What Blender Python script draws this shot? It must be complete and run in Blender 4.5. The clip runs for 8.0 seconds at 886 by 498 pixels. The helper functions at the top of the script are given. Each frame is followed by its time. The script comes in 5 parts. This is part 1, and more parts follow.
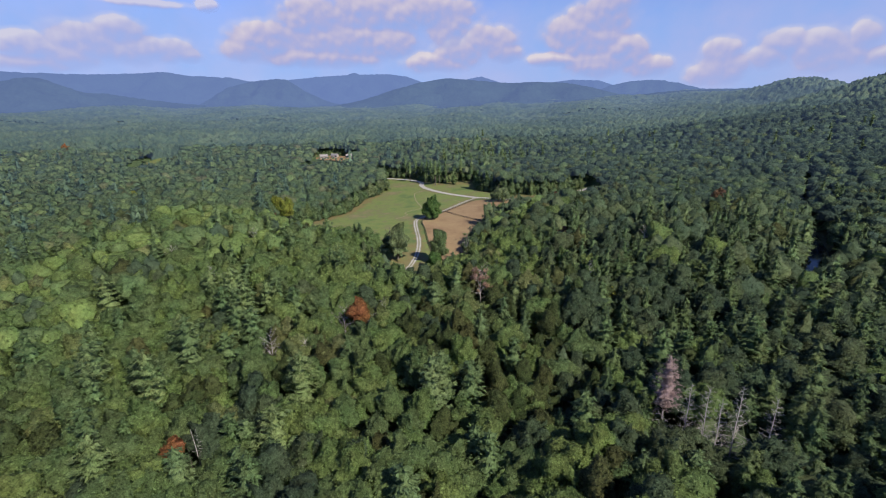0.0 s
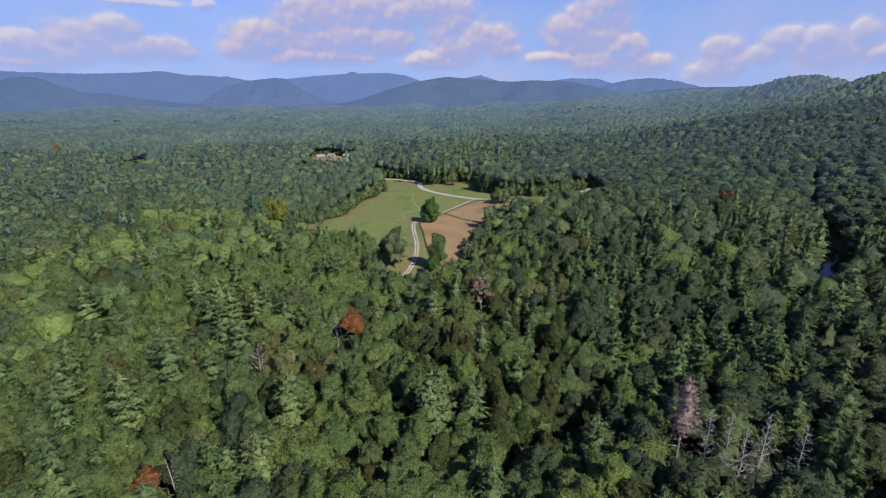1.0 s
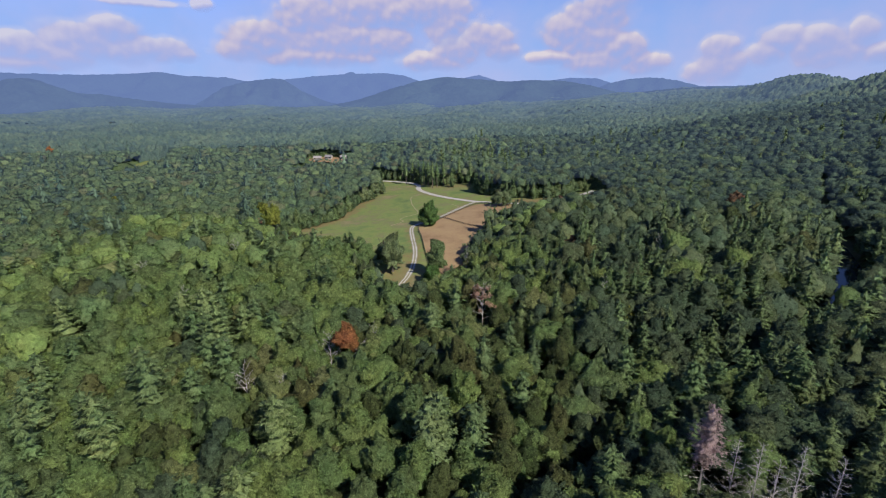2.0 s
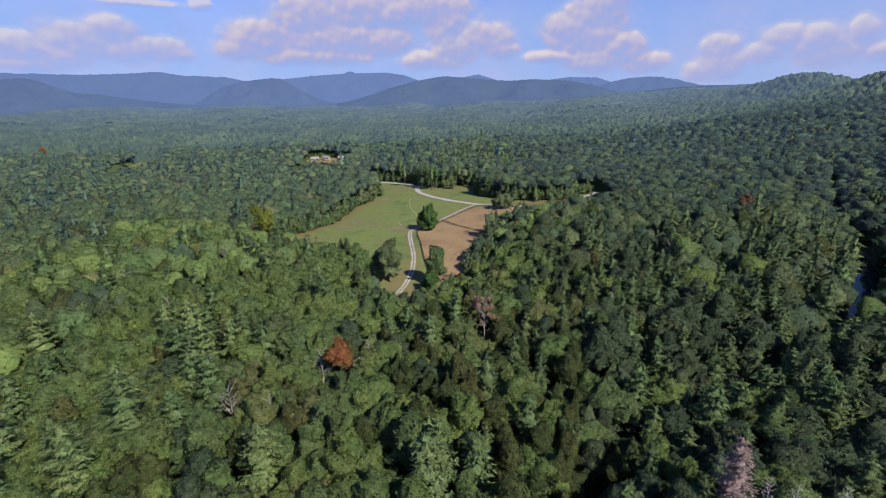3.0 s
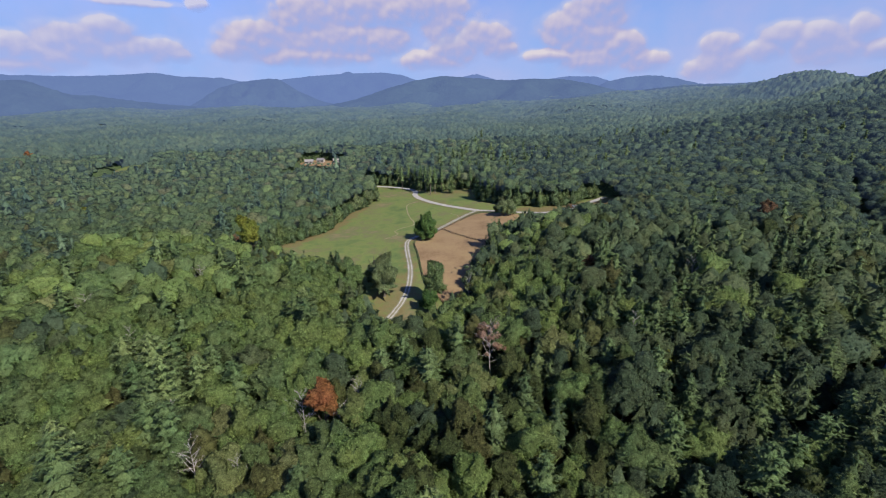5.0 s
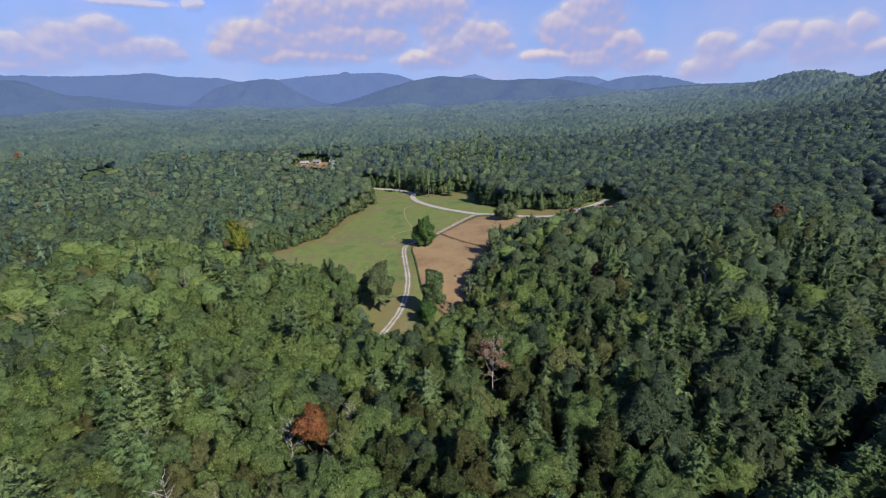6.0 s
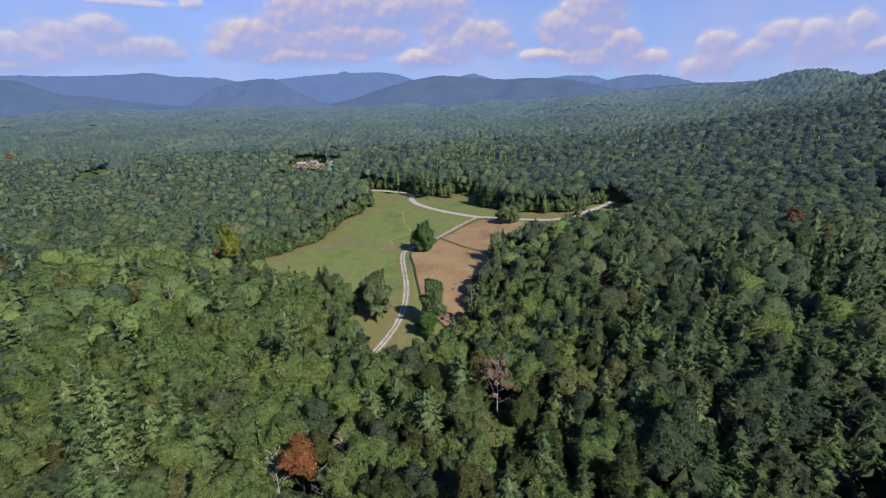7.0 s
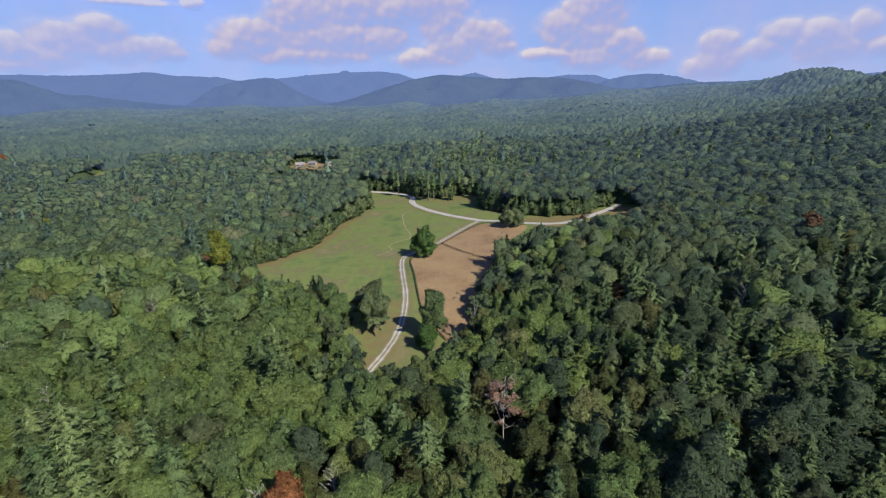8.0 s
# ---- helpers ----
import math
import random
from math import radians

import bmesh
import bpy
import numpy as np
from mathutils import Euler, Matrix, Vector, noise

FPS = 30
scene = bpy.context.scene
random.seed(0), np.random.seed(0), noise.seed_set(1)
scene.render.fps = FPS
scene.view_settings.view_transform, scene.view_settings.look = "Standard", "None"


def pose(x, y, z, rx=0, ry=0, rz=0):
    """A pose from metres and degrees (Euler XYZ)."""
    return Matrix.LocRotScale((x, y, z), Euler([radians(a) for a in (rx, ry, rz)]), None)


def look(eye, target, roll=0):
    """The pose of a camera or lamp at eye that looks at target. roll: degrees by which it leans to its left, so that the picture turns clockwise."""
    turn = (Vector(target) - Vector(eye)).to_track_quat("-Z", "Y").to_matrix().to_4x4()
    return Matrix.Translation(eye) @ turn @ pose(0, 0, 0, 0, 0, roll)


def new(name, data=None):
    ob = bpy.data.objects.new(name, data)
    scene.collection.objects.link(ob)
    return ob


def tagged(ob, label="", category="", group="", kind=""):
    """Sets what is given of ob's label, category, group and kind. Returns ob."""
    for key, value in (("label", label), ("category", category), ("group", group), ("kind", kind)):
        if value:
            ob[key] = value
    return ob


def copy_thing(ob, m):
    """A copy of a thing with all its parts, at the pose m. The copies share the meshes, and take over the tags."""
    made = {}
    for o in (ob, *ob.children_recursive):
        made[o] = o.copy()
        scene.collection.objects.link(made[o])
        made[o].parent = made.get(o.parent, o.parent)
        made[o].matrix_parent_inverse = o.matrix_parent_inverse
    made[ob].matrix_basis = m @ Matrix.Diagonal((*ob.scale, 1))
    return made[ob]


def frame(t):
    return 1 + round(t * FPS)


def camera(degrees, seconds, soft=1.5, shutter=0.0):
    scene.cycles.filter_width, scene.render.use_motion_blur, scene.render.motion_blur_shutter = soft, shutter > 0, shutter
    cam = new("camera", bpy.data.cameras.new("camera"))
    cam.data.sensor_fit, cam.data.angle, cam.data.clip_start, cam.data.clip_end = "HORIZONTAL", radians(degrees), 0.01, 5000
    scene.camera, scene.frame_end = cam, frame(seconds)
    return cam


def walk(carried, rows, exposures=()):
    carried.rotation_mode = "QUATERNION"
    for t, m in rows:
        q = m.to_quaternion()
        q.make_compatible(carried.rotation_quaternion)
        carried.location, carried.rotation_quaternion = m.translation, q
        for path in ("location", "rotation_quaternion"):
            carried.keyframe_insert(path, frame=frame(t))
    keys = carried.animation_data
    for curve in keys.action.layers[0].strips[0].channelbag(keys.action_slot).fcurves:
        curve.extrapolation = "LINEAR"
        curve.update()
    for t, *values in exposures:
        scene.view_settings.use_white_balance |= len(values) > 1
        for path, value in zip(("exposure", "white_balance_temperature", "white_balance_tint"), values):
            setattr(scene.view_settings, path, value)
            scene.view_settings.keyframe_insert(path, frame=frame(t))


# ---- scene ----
cam = camera(87.1, 8.0, soft=1.1)
PATH = [
    (0, (-5.120, -0.078, 75.258), (-4.880, 9.467, 72.287), -0.36),
    (0.5, (-4.862, 4.799, 75.311), (-4.615, 14.341, 72.329), -0.36),
    (1, (-4.643, 9.679, 75.367), (-4.386, 19.217, 72.373), -0.46),
    (1.5, (-4.477, 14.589, 75.413), (-4.210, 24.128, 72.423), -0.56),
    (3, (-3.880, 29.205, 75.780), (-3.602, 38.739, 72.776), -0.75),
    (3.5, (-3.688, 34.085, 75.913), (-3.405, 43.618, 72.908), -0.75),
    (4, (-3.484, 39.012, 76.030), (-3.201, 48.545, 73.021), -0.85),
    (4.5, (-3.245, 44.144, 76.094), (-2.962, 53.677, 73.085), -0.95),
    (6, (-3.231, 59.378, 76.298), (-2.894, 68.910, 73.292), -1.06),
    (6.5, (-3.182, 64.591, 76.326), (-2.829, 74.122, 73.320), -1.06),
    (7, (-2.978, 69.810, 76.344), (-2.635, 79.338, 73.328), -1.15),
    (7.5, (-2.787, 75.104, 76.352), (-2.449, 84.631, 73.331), -1.15),
    (8, (-2.655, 80.431, 76.354), (-2.332, 89.956, 73.326), -1.15),
]
walk(cam, [(t, look(eye, target, roll)) for t, eye, target, roll in PATH])

# ---- daylight ----
SUN_AZ, SUN_EL = 138.0, 42.0      # degrees clockwise from +y; height above the horizon
scene.view_settings.exposure = 0.48
world = bpy.data.worlds.new("sky")
scene.world = world
world.use_nodes = True
wn = world.node_tree.nodes
sky = wn.new("ShaderNodeTexSky")
sky.sky_type = "NISHITA"
sky.sun_disc = False
sky.sun_elevation, sky.sun_rotation = radians(SUN_EL), radians(SUN_AZ)
sky.air_density, sky.dust_density, sky.ozone_density = 1.0, 0.1, 5.0
wn["Background"].inputs["Strength"].default_value = 0.085
tone = wn.new("ShaderNodeMix")
tone.data_type, tone.blend_type = "RGBA", "MULTIPLY"
tone.inputs[0].default_value = 1.0
tone.inputs[7].default_value = (0.85, 0.86, 1.25, 1)
world.node_tree.links.new(sky.outputs["Color"], tone.inputs[6])
world.node_tree.links.new(tone.outputs[2], wn["Background"].inputs["Color"])

sun = new("sun", bpy.data.lights.new("sun", "SUN"))
sun.data.energy, sun.data.angle, sun.data.color = 4.9, radians(0.6), (1.0, 0.93, 0.82)
sa, se = radians(SUN_AZ), radians(SUN_EL)
TO_SUN = Vector((math.sin(sa) * math.cos(se), math.cos(sa) * math.cos(se), math.sin(se)))
sun.matrix_world = look(TO_SUN * 400, (0, 0, 0))


# ---- materials ----
def nodes_of(mat):
    mat.use_nodes = True
    nt = mat.node_tree
    for n in list(nt.nodes):
        nt.nodes.remove(n)
    return nt, nt.nodes.new("ShaderNodeOutputMaterial")


def ramp(nt, fac, stops):
    r = nt.nodes.new("ShaderNodeValToRGB")
    els = r.color_ramp.elements
    while len(els) < len(stops):
        els.new(0.5)
    for e, (p, c) in zip(els, stops):
        e.position, e.color = p, (*c, 1)
    nt.links.new(fac, r.inputs["Fac"])
    return r.outputs["Color"]


def noise_tex(nt, scale, detail=4.0, rough=0.55, vec=None):
    n = nt.nodes.new("ShaderNodeTexNoise")
    n.inputs["Scale"].default_value, n.inputs["Detail"].default_value, n.inputs["Roughness"].default_value = scale, detail, rough
    if vec is not None:
        nt.links.new(vec, n.inputs["Vector"])
    return n.outputs["Fac"]


def place(nt):
    return nt.nodes.new("ShaderNodeNewGeometry").outputs["Position"]


def mix(nt, fac, a, b, mode="MIX"):
    m = nt.nodes.new("ShaderNodeMix")
    m.data_type, m.blend_type = "RGBA", mode
    for sock, v in (("Factor", fac), ("A", a), ("B", b)):
        s = [i for i in m.inputs if i.name == sock and (i.type == "RGBA" or sock == "Factor" and i.type == "VALUE")][0]
        if isinstance(v, (int, float)):
            s.default_value = v
        elif isinstance(v, tuple):
            s.default_value = (*v, 1)
        else:
            nt.links.new(v, s)
    return [o for o in m.outputs if o.type == "RGBA"][0]


def maths(nt, op, a, b=0.0, c=0.0):
    m = nt.nodes.new("ShaderNodeMath")
    m.operation = op
    for i, v in enumerate((a, b, c)):
        if isinstance(v, (int, float)):
            m.inputs[i].default_value = v
        else:
            nt.links.new(v, m.inputs[i])
    return m.outputs[0]


def bumped(nt, shader, height, strength, distance):
    b = nt.nodes.new("ShaderNodeBump")
    b.inputs["Strength"].default_value, b.inputs["Distance"].default_value = strength, distance
    nt.links.new(height, b.inputs["Height"])
    nt.links.new(b.outputs["Normal"], shader.inputs["Normal"])


def principled(nt, out, colour, rough=0.9, spec=0.2):
    p = nt.nodes.new("ShaderNodeBsdfPrincipled")
    p.inputs["Roughness"].default_value, p.inputs["Specular IOR Level"].default_value = rough, spec
    if isinstance(colour, tuple):
        p.inputs["Base Color"].default_value = (*colour, 1)
    else:
        nt.links.new(colour, p.inputs["Base Color"])
    nt.links.new(p.outputs[0], out.inputs["Surface"])
    return p


def foliage(name, stops, joined=False, thin=0.42, leaf=0.75, open_share=0.0, grainy=3.0, relief=0.7):
    """Leaves: a tone for each tree, mottled by branch and by leaf, with some light let through."""
    mat = bpy.data.materials.new(name)
    nt, out = nodes_of(mat)
    if joined:
        a = nt.nodes.new("ShaderNodeAttribute")
        a.attribute_name = "tint"
        tone = a.outputs["Fac"]
    else:
        tone = nt.nodes.new("ShaderNodeObjectInfo").outputs["Random"]
    col = ramp(nt, tone, stops)
    pos = place(nt)
    branch = noise_tex(nt, 0.8, 2, 0.5, pos)
    each = nt.nodes.new("ShaderNodeNewGeometry").outputs["Random Per Island"]
    fine = noise_tex(nt, 1.5 if relief > 0.8 else 3.6, 4, 0.8, pos)
    vary = 1.03
    for part_of, amount in ((each, leaf), (branch, 1.6), (fine, grainy)):
        vary = maths(nt, "ADD", maths(nt, "MULTIPLY", maths(nt, "SUBTRACT", part_of, 0.5), amount), vary)
    vary = maths(nt, "MAXIMUM", vary, 0.3)
    hsv = nt.nodes.new("ShaderNodeHueSaturation")
    nt.links.new(col, hsv.inputs["Color"])
    nt.links.new(vary, hsv.inputs["Value"])
    hue = maths(nt, "ADD", maths(nt, "MULTIPLY", noise_tex(nt, 0.13, 2, 0.5, pos), 0.08), 0.46)
    nt.links.new(hue, hsv.inputs["Hue"])
    p = principled(nt, out, hsv.outputs["Color"], 0.65, 0.12)
    if relief:
        bumped(nt, p, noise_tex(nt, 0.75 if relief > 0.8 else 1.7, 4, 0.75, pos), 1.0, relief)
    t = nt.nodes.new("ShaderNodeBsdfTranslucent")
    nt.links.new(hsv.outputs["Color"], t.inputs["Color"])
    m = nt.nodes.new("ShaderNodeMixShader")
    m.inputs["Fac"].default_value = thin
    nt.links.new(p.outputs[0], m.inputs[1])
    nt.links.new(t.outputs[0], m.inputs[2])
    nt.links.new(m.outputs[0], out.inputs["Surface"])
    if open_share:
        gap = maths(nt, "GREATER_THAN", maths(nt, "ADD", noise_tex(nt, 4.2, 1.5, 0.6, pos), open_share - 0.5), 0.5)
        solid = nt.nodes.new("ShaderNodeAttribute")
        solid.attribute_name = "body"
        gap = maths(nt, "MULTIPLY", gap, maths(nt, "SUBTRACT", 1.0, solid.outputs["Fac"]))
        clear = nt.nodes.new("ShaderNodeBsdfTransparent")
        holed = nt.nodes.new("ShaderNodeMixShader")
        nt.links.new(gap, holed.inputs["Fac"])
        nt.links.new(m.outputs[0], holed.inputs[1])
        nt.links.new(clear.outputs[0], holed.inputs[2])
        nt.links.new(holed.outputs[0], out.inputs["Surface"])
    return mat


GREENS = [(0, (0.139, 0.200, 0.082)), (0.5, (0.161, 0.231, 0.080)), (0.9, (0.194, 0.264, 0.080)), (1, (0.205, 0.218, 0.096))]
OLIVES = [(0, (0.079, 0.110, 0.041)), (0.6, (0.099, 0.125, 0.046)), (1, (0.121, 0.129, 0.050))]
PINES = [(0, (0.101, 0.155, 0.062)), (0.6, (0.128, 0.186, 0.075)), (1, (0.152, 0.211, 0.088))]
PALE_PINES = [(0, (0.159, 0.214, 0.082)), (1, (0.199, 0.258, 0.102))]
HEMLOCKS = [(0, (0.081, 0.119, 0.051)), (0.6, (0.105, 0.152, 0.063)), (1, (0.135, 0.178, 0.070))]
# Dark leaves: partly a species tone, partly the right bank's shaded look painted in.
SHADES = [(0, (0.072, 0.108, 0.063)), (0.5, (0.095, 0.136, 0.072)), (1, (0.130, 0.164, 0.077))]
# The far palettes below lean bluer: distance haze put into the leaf colour.
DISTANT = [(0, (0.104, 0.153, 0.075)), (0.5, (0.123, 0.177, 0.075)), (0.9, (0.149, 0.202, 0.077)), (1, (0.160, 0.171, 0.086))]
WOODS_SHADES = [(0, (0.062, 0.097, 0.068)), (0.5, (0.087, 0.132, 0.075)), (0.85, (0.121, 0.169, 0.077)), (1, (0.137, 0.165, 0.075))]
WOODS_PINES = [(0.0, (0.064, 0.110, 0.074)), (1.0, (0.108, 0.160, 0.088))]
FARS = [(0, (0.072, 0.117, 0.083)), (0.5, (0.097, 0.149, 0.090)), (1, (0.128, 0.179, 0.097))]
leaf_green = foliage("leaf_green", GREENS, open_share=0.41)
leaf_olive = foliage("leaf_olive", OLIVES, open_share=0.41)
leaf_pine = foliage("needles", PINES, thin=0.3, open_share=0.34)
leaf_pale_pine = foliage("needles_pale", PALE_PINES, thin=0.3, open_share=0.34)
leaf_withered = foliage("leaf_withered", [(0, (0.33, 0.225, 0.150)), (1, (0.30, 0.205, 0.140))], open_share=0.44)
leaf_hemlock = foliage("needles_dark", HEMLOCKS, thin=0.25, open_share=0.42)
leaf_shade = foliage("leaf_shade", SHADES, open_share=0.41)
leaf_grey = foliage("leaf_grey", [(0, (0.182, 0.232, 0.108)), (1, (0.204, 0.256, 0.118))], open_share=0.46)
leaf_dark = foliage("leaf_dark", [(0, (0.100, 0.176, 0.052)), (1, (0.110, 0.190, 0.056))], open_share=0.44)
leaf_orange = foliage("leaf_orange", [(0, (0.36, 0.170, 0.060)), (1, (0.32, 0.160, 0.065))], open_share=0.44)
leaf_yellow = foliage("leaf_yellow", [(0, (0.270, 0.285, 0.052)), (1, (0.235, 0.270, 0.054))], open_share=0.44)
leaf_brown = foliage("leaf_brown", [(0, (0.235, 0.150, 0.085)), (1, (0.205, 0.130, 0.075))], open_share=0.44)
needle_pink = foliage("needle_dead", [(0, (0.37, 0.275, 0.255)), (1, (0.34, 0.255, 0.24))], open_share=0.45)
stuff_mid = foliage("stuff_mid", GREENS, True, open_share=0.41)
stuff_mid_olive = foliage("stuff_mid_olive", OLIVES, True, open_share=0.41)
stuff_mid_shade = foliage("stuff_mid_shade", SHADES, True, open_share=0.41)
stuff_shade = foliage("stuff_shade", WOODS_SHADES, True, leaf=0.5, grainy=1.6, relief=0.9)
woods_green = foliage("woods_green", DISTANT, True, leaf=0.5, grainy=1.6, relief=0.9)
stuff_green = foliage("stuff_green", DISTANT, True)
stuff_pine = foliage("stuff_pine", PINES, True, 0.2)
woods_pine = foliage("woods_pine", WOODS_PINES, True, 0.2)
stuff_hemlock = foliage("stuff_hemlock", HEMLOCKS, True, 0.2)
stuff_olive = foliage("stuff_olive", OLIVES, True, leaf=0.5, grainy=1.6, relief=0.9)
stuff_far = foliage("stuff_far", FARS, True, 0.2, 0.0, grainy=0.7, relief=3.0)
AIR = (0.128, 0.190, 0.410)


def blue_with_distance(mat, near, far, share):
    """Haze painted into the woods' material: a blue glow mixed in, from none at near to a share of it at far."""
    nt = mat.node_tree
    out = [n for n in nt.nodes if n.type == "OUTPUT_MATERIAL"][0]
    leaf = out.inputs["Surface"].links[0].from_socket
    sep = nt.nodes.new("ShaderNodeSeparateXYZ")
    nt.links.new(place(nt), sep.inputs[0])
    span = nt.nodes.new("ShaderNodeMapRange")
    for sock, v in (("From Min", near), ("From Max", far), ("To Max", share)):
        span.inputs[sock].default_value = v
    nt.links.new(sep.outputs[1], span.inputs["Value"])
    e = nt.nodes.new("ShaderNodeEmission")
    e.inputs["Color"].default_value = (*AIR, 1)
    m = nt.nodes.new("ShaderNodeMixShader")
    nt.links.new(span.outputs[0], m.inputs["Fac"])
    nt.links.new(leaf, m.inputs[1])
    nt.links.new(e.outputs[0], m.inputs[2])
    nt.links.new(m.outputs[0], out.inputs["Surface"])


# painted haze already starts in the woods of the middle distance
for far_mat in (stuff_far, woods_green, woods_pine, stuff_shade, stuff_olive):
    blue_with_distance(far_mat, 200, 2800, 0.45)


def rough_material(name, a, b, scale, rough=0.95, bump=0.4, dist=0.05, third=None):
    mat = bpy.data.materials.new(name)
    nt, out = nodes_of(mat)
    pos = place(nt)
    big, small = noise_tex(nt, scale, 5, 0.6, pos), noise_tex(nt, scale * 12, 4, 0.65, pos)
    f = maths(nt, "ADD", maths(nt, "MULTIPLY", big, 0.65), maths(nt, "MULTIPLY", small, 0.35))
    stops = [(0.32, a), (0.68, b)] if third is None else [(0.30, a), (0.5, b), (0.70, third)]
    p = principled(nt, out, ramp(nt, f, stops), rough, 0.15)
    bumped(nt, p, small, bump, dist)
    return mat


bark = rough_material("bark", (0.075, 0.060, 0.048), (0.17, 0.145, 0.12), 1.2, bump=0.8)
dead_wood = rough_material("dead_wood", (0.26, 0.24, 0.225), (0.46, 0.425, 0.40), 0.9, bump=0.6)
forest_floor = rough_material("forest_floor", (0.050, 0.062, 0.032), (0.105, 0.098, 0.055), 0.12, bump=0.8, dist=0.3)
def meadow_material():
    """Meadow grass: lush, yellowing and straw-coloured patches at several sizes; drier where the land's dry share says so."""
    mat = bpy.data.materials.new("meadow_grass")
    nt, out = nodes_of(mat)
    pos = place(nt)
    wide, mid, small = noise_tex(nt, 0.03, 4, 0.6, pos), noise_tex(nt, 0.16, 5, 0.65, pos), noise_tex(nt, 1.3, 5, 0.75, pos)
    f = maths(nt, "ADD", maths(nt, "MULTIPLY", wide, 0.55), maths(nt, "ADD", maths(nt, "MULTIPLY", mid, 0.3), maths(nt, "MULTIPLY", small, 0.15)))
    col = ramp(nt, f, [(0.36, (0.080, 0.118, 0.046)), (0.44, (0.114, 0.160, 0.052)), (0.50, (0.160, 0.194, 0.058)), (0.55, (0.144, 0.150, 0.066)), (0.61, (0.205, 0.168, 0.092))])
    dry = nt.nodes.new("ShaderNodeAttribute")
    dry.attribute_name = "dry"
    share = nt.nodes.new("ShaderNodeMapRange")
    share.inputs["From Min"].default_value, share.inputs["From Max"].default_value = 0.35, 0.75
    nt.links.new(maths(nt, "ADD", dry.outputs["Fac"], maths(nt, "MULTIPLY", maths(nt, "SUBTRACT", mid, 0.5), 1.8)), share.inputs["Value"])
    straw = ramp(nt, small, [(0.3, (0.135, 0.110, 0.046)), (0.7, (0.215, 0.165, 0.080))])
    col = mix(nt, share.outputs[0], col, straw)
    col = mix(nt, maths(nt, "MULTIPLY", small, 0.45), col, (0.060, 0.074, 0.026))
    p = principled(nt, out, col, 0.9, 0.1)
    bumped(nt, p, small, 0.7, 0.25)
    return mat


meadow_mat = meadow_material()
paddock_mat = rough_material("bare_soil", (0.150, 0.096, 0.052), (0.232, 0.158, 0.086), 0.07, third=(0.262, 0.200, 0.098))
gravel_mat = rough_material("gravel", (0.286, 0.269, 0.244), (0.403, 0.386, 0.353), 0.5)
verge_mat = rough_material("gravel_verge", (0.150, 0.146, 0.092), (0.236, 0.216, 0.152), 0.5)
trail_mat = rough_material("trodden_earth", (0.190, 0.172, 0.092), (0.275, 0.240, 0.140), 0.3)
fence_mat = rough_material("fence_wood", (0.050, 0.038, 0.030), (0.10, 0.080, 0.062), 1.5)


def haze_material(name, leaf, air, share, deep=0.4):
    """A far wooded mountainside: backdrop, its blue haze painted in as a share of glow."""
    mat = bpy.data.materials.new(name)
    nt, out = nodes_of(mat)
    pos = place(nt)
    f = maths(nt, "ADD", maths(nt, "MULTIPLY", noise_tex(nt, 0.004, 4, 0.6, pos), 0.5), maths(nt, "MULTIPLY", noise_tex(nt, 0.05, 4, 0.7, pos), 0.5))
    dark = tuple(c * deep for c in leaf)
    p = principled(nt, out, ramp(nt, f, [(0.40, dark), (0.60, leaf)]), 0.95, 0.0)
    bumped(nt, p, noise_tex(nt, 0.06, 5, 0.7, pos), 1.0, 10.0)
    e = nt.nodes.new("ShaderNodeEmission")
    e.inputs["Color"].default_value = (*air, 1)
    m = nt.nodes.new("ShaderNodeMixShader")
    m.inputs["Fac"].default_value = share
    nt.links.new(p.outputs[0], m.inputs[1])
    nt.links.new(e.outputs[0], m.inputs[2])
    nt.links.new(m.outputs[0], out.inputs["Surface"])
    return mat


# ---- geometry helpers ----
rng = np.random.default_rng(7)


def smooth(a, b, v):
    s = np.clip((v - a) / (b - a), 0, 1)
    return s * s * (3 - 2 * s)


def hump(x, y, cx, cy, sx, sy, h):
    return h * np.exp(-(((x - cx) / sx) ** 2 + ((y - cy) / sy) ** 2))


def to_line(x, y, line):
    """Distance of points from a polyline in the plan."""
    best = np.full(np.shape(x), 1e9)
    for (ax, ay), (bx, by) in zip(line, line[1:]):
        dx, dy = bx - ax, by - ay
        s = np.clip(((x - ax) * dx + (y - ay) * dy) / (dx * dx + dy * dy), 0, 1)
        best = np.minimum(best, np.hypot(x - ax - s * dx, y - ay - s * dy))
    return best


def inside(x, y, poly):
    """Which points lie in a polygon of the plan."""
    hit = np.zeros(np.shape(x), bool)
    for (ax, ay), (bx, by) in zip(poly, poly[1:] + poly[:1]):
        if ay != by:
            hit ^= ((ay > y) != (by > y)) & (x < (bx - ax) * (y - ay) / (by - ay) + ax)
    return hit


def rounded(pts, closed=False, step=2.0):
    """A smooth line through plan points (Catmull-Rom), about one point every step metres."""
    p = [np.array(q, float) for q in pts]
    ext = [p[-1], *p, p[0], p[1]] if closed else [2 * p[0] - p[1], *p, 2 * p[-1] - p[-2]]
    out = []
    for a, b, c, d in zip(ext, ext[1:], ext[2:], ext[3:]):
        n = max(2, int(np.linalg.norm(c - b) / step))
        for k in range(n):
            s = k / n
            out.append(tuple(0.5 * (2 * b + (c - a) * s + (2 * a - 5 * b + 4 * c - d) * s * s + (3 * b - a - 3 * c + d) * s ** 3)))
    if not closed:
        out.append(tuple(p[-1]))
    return out


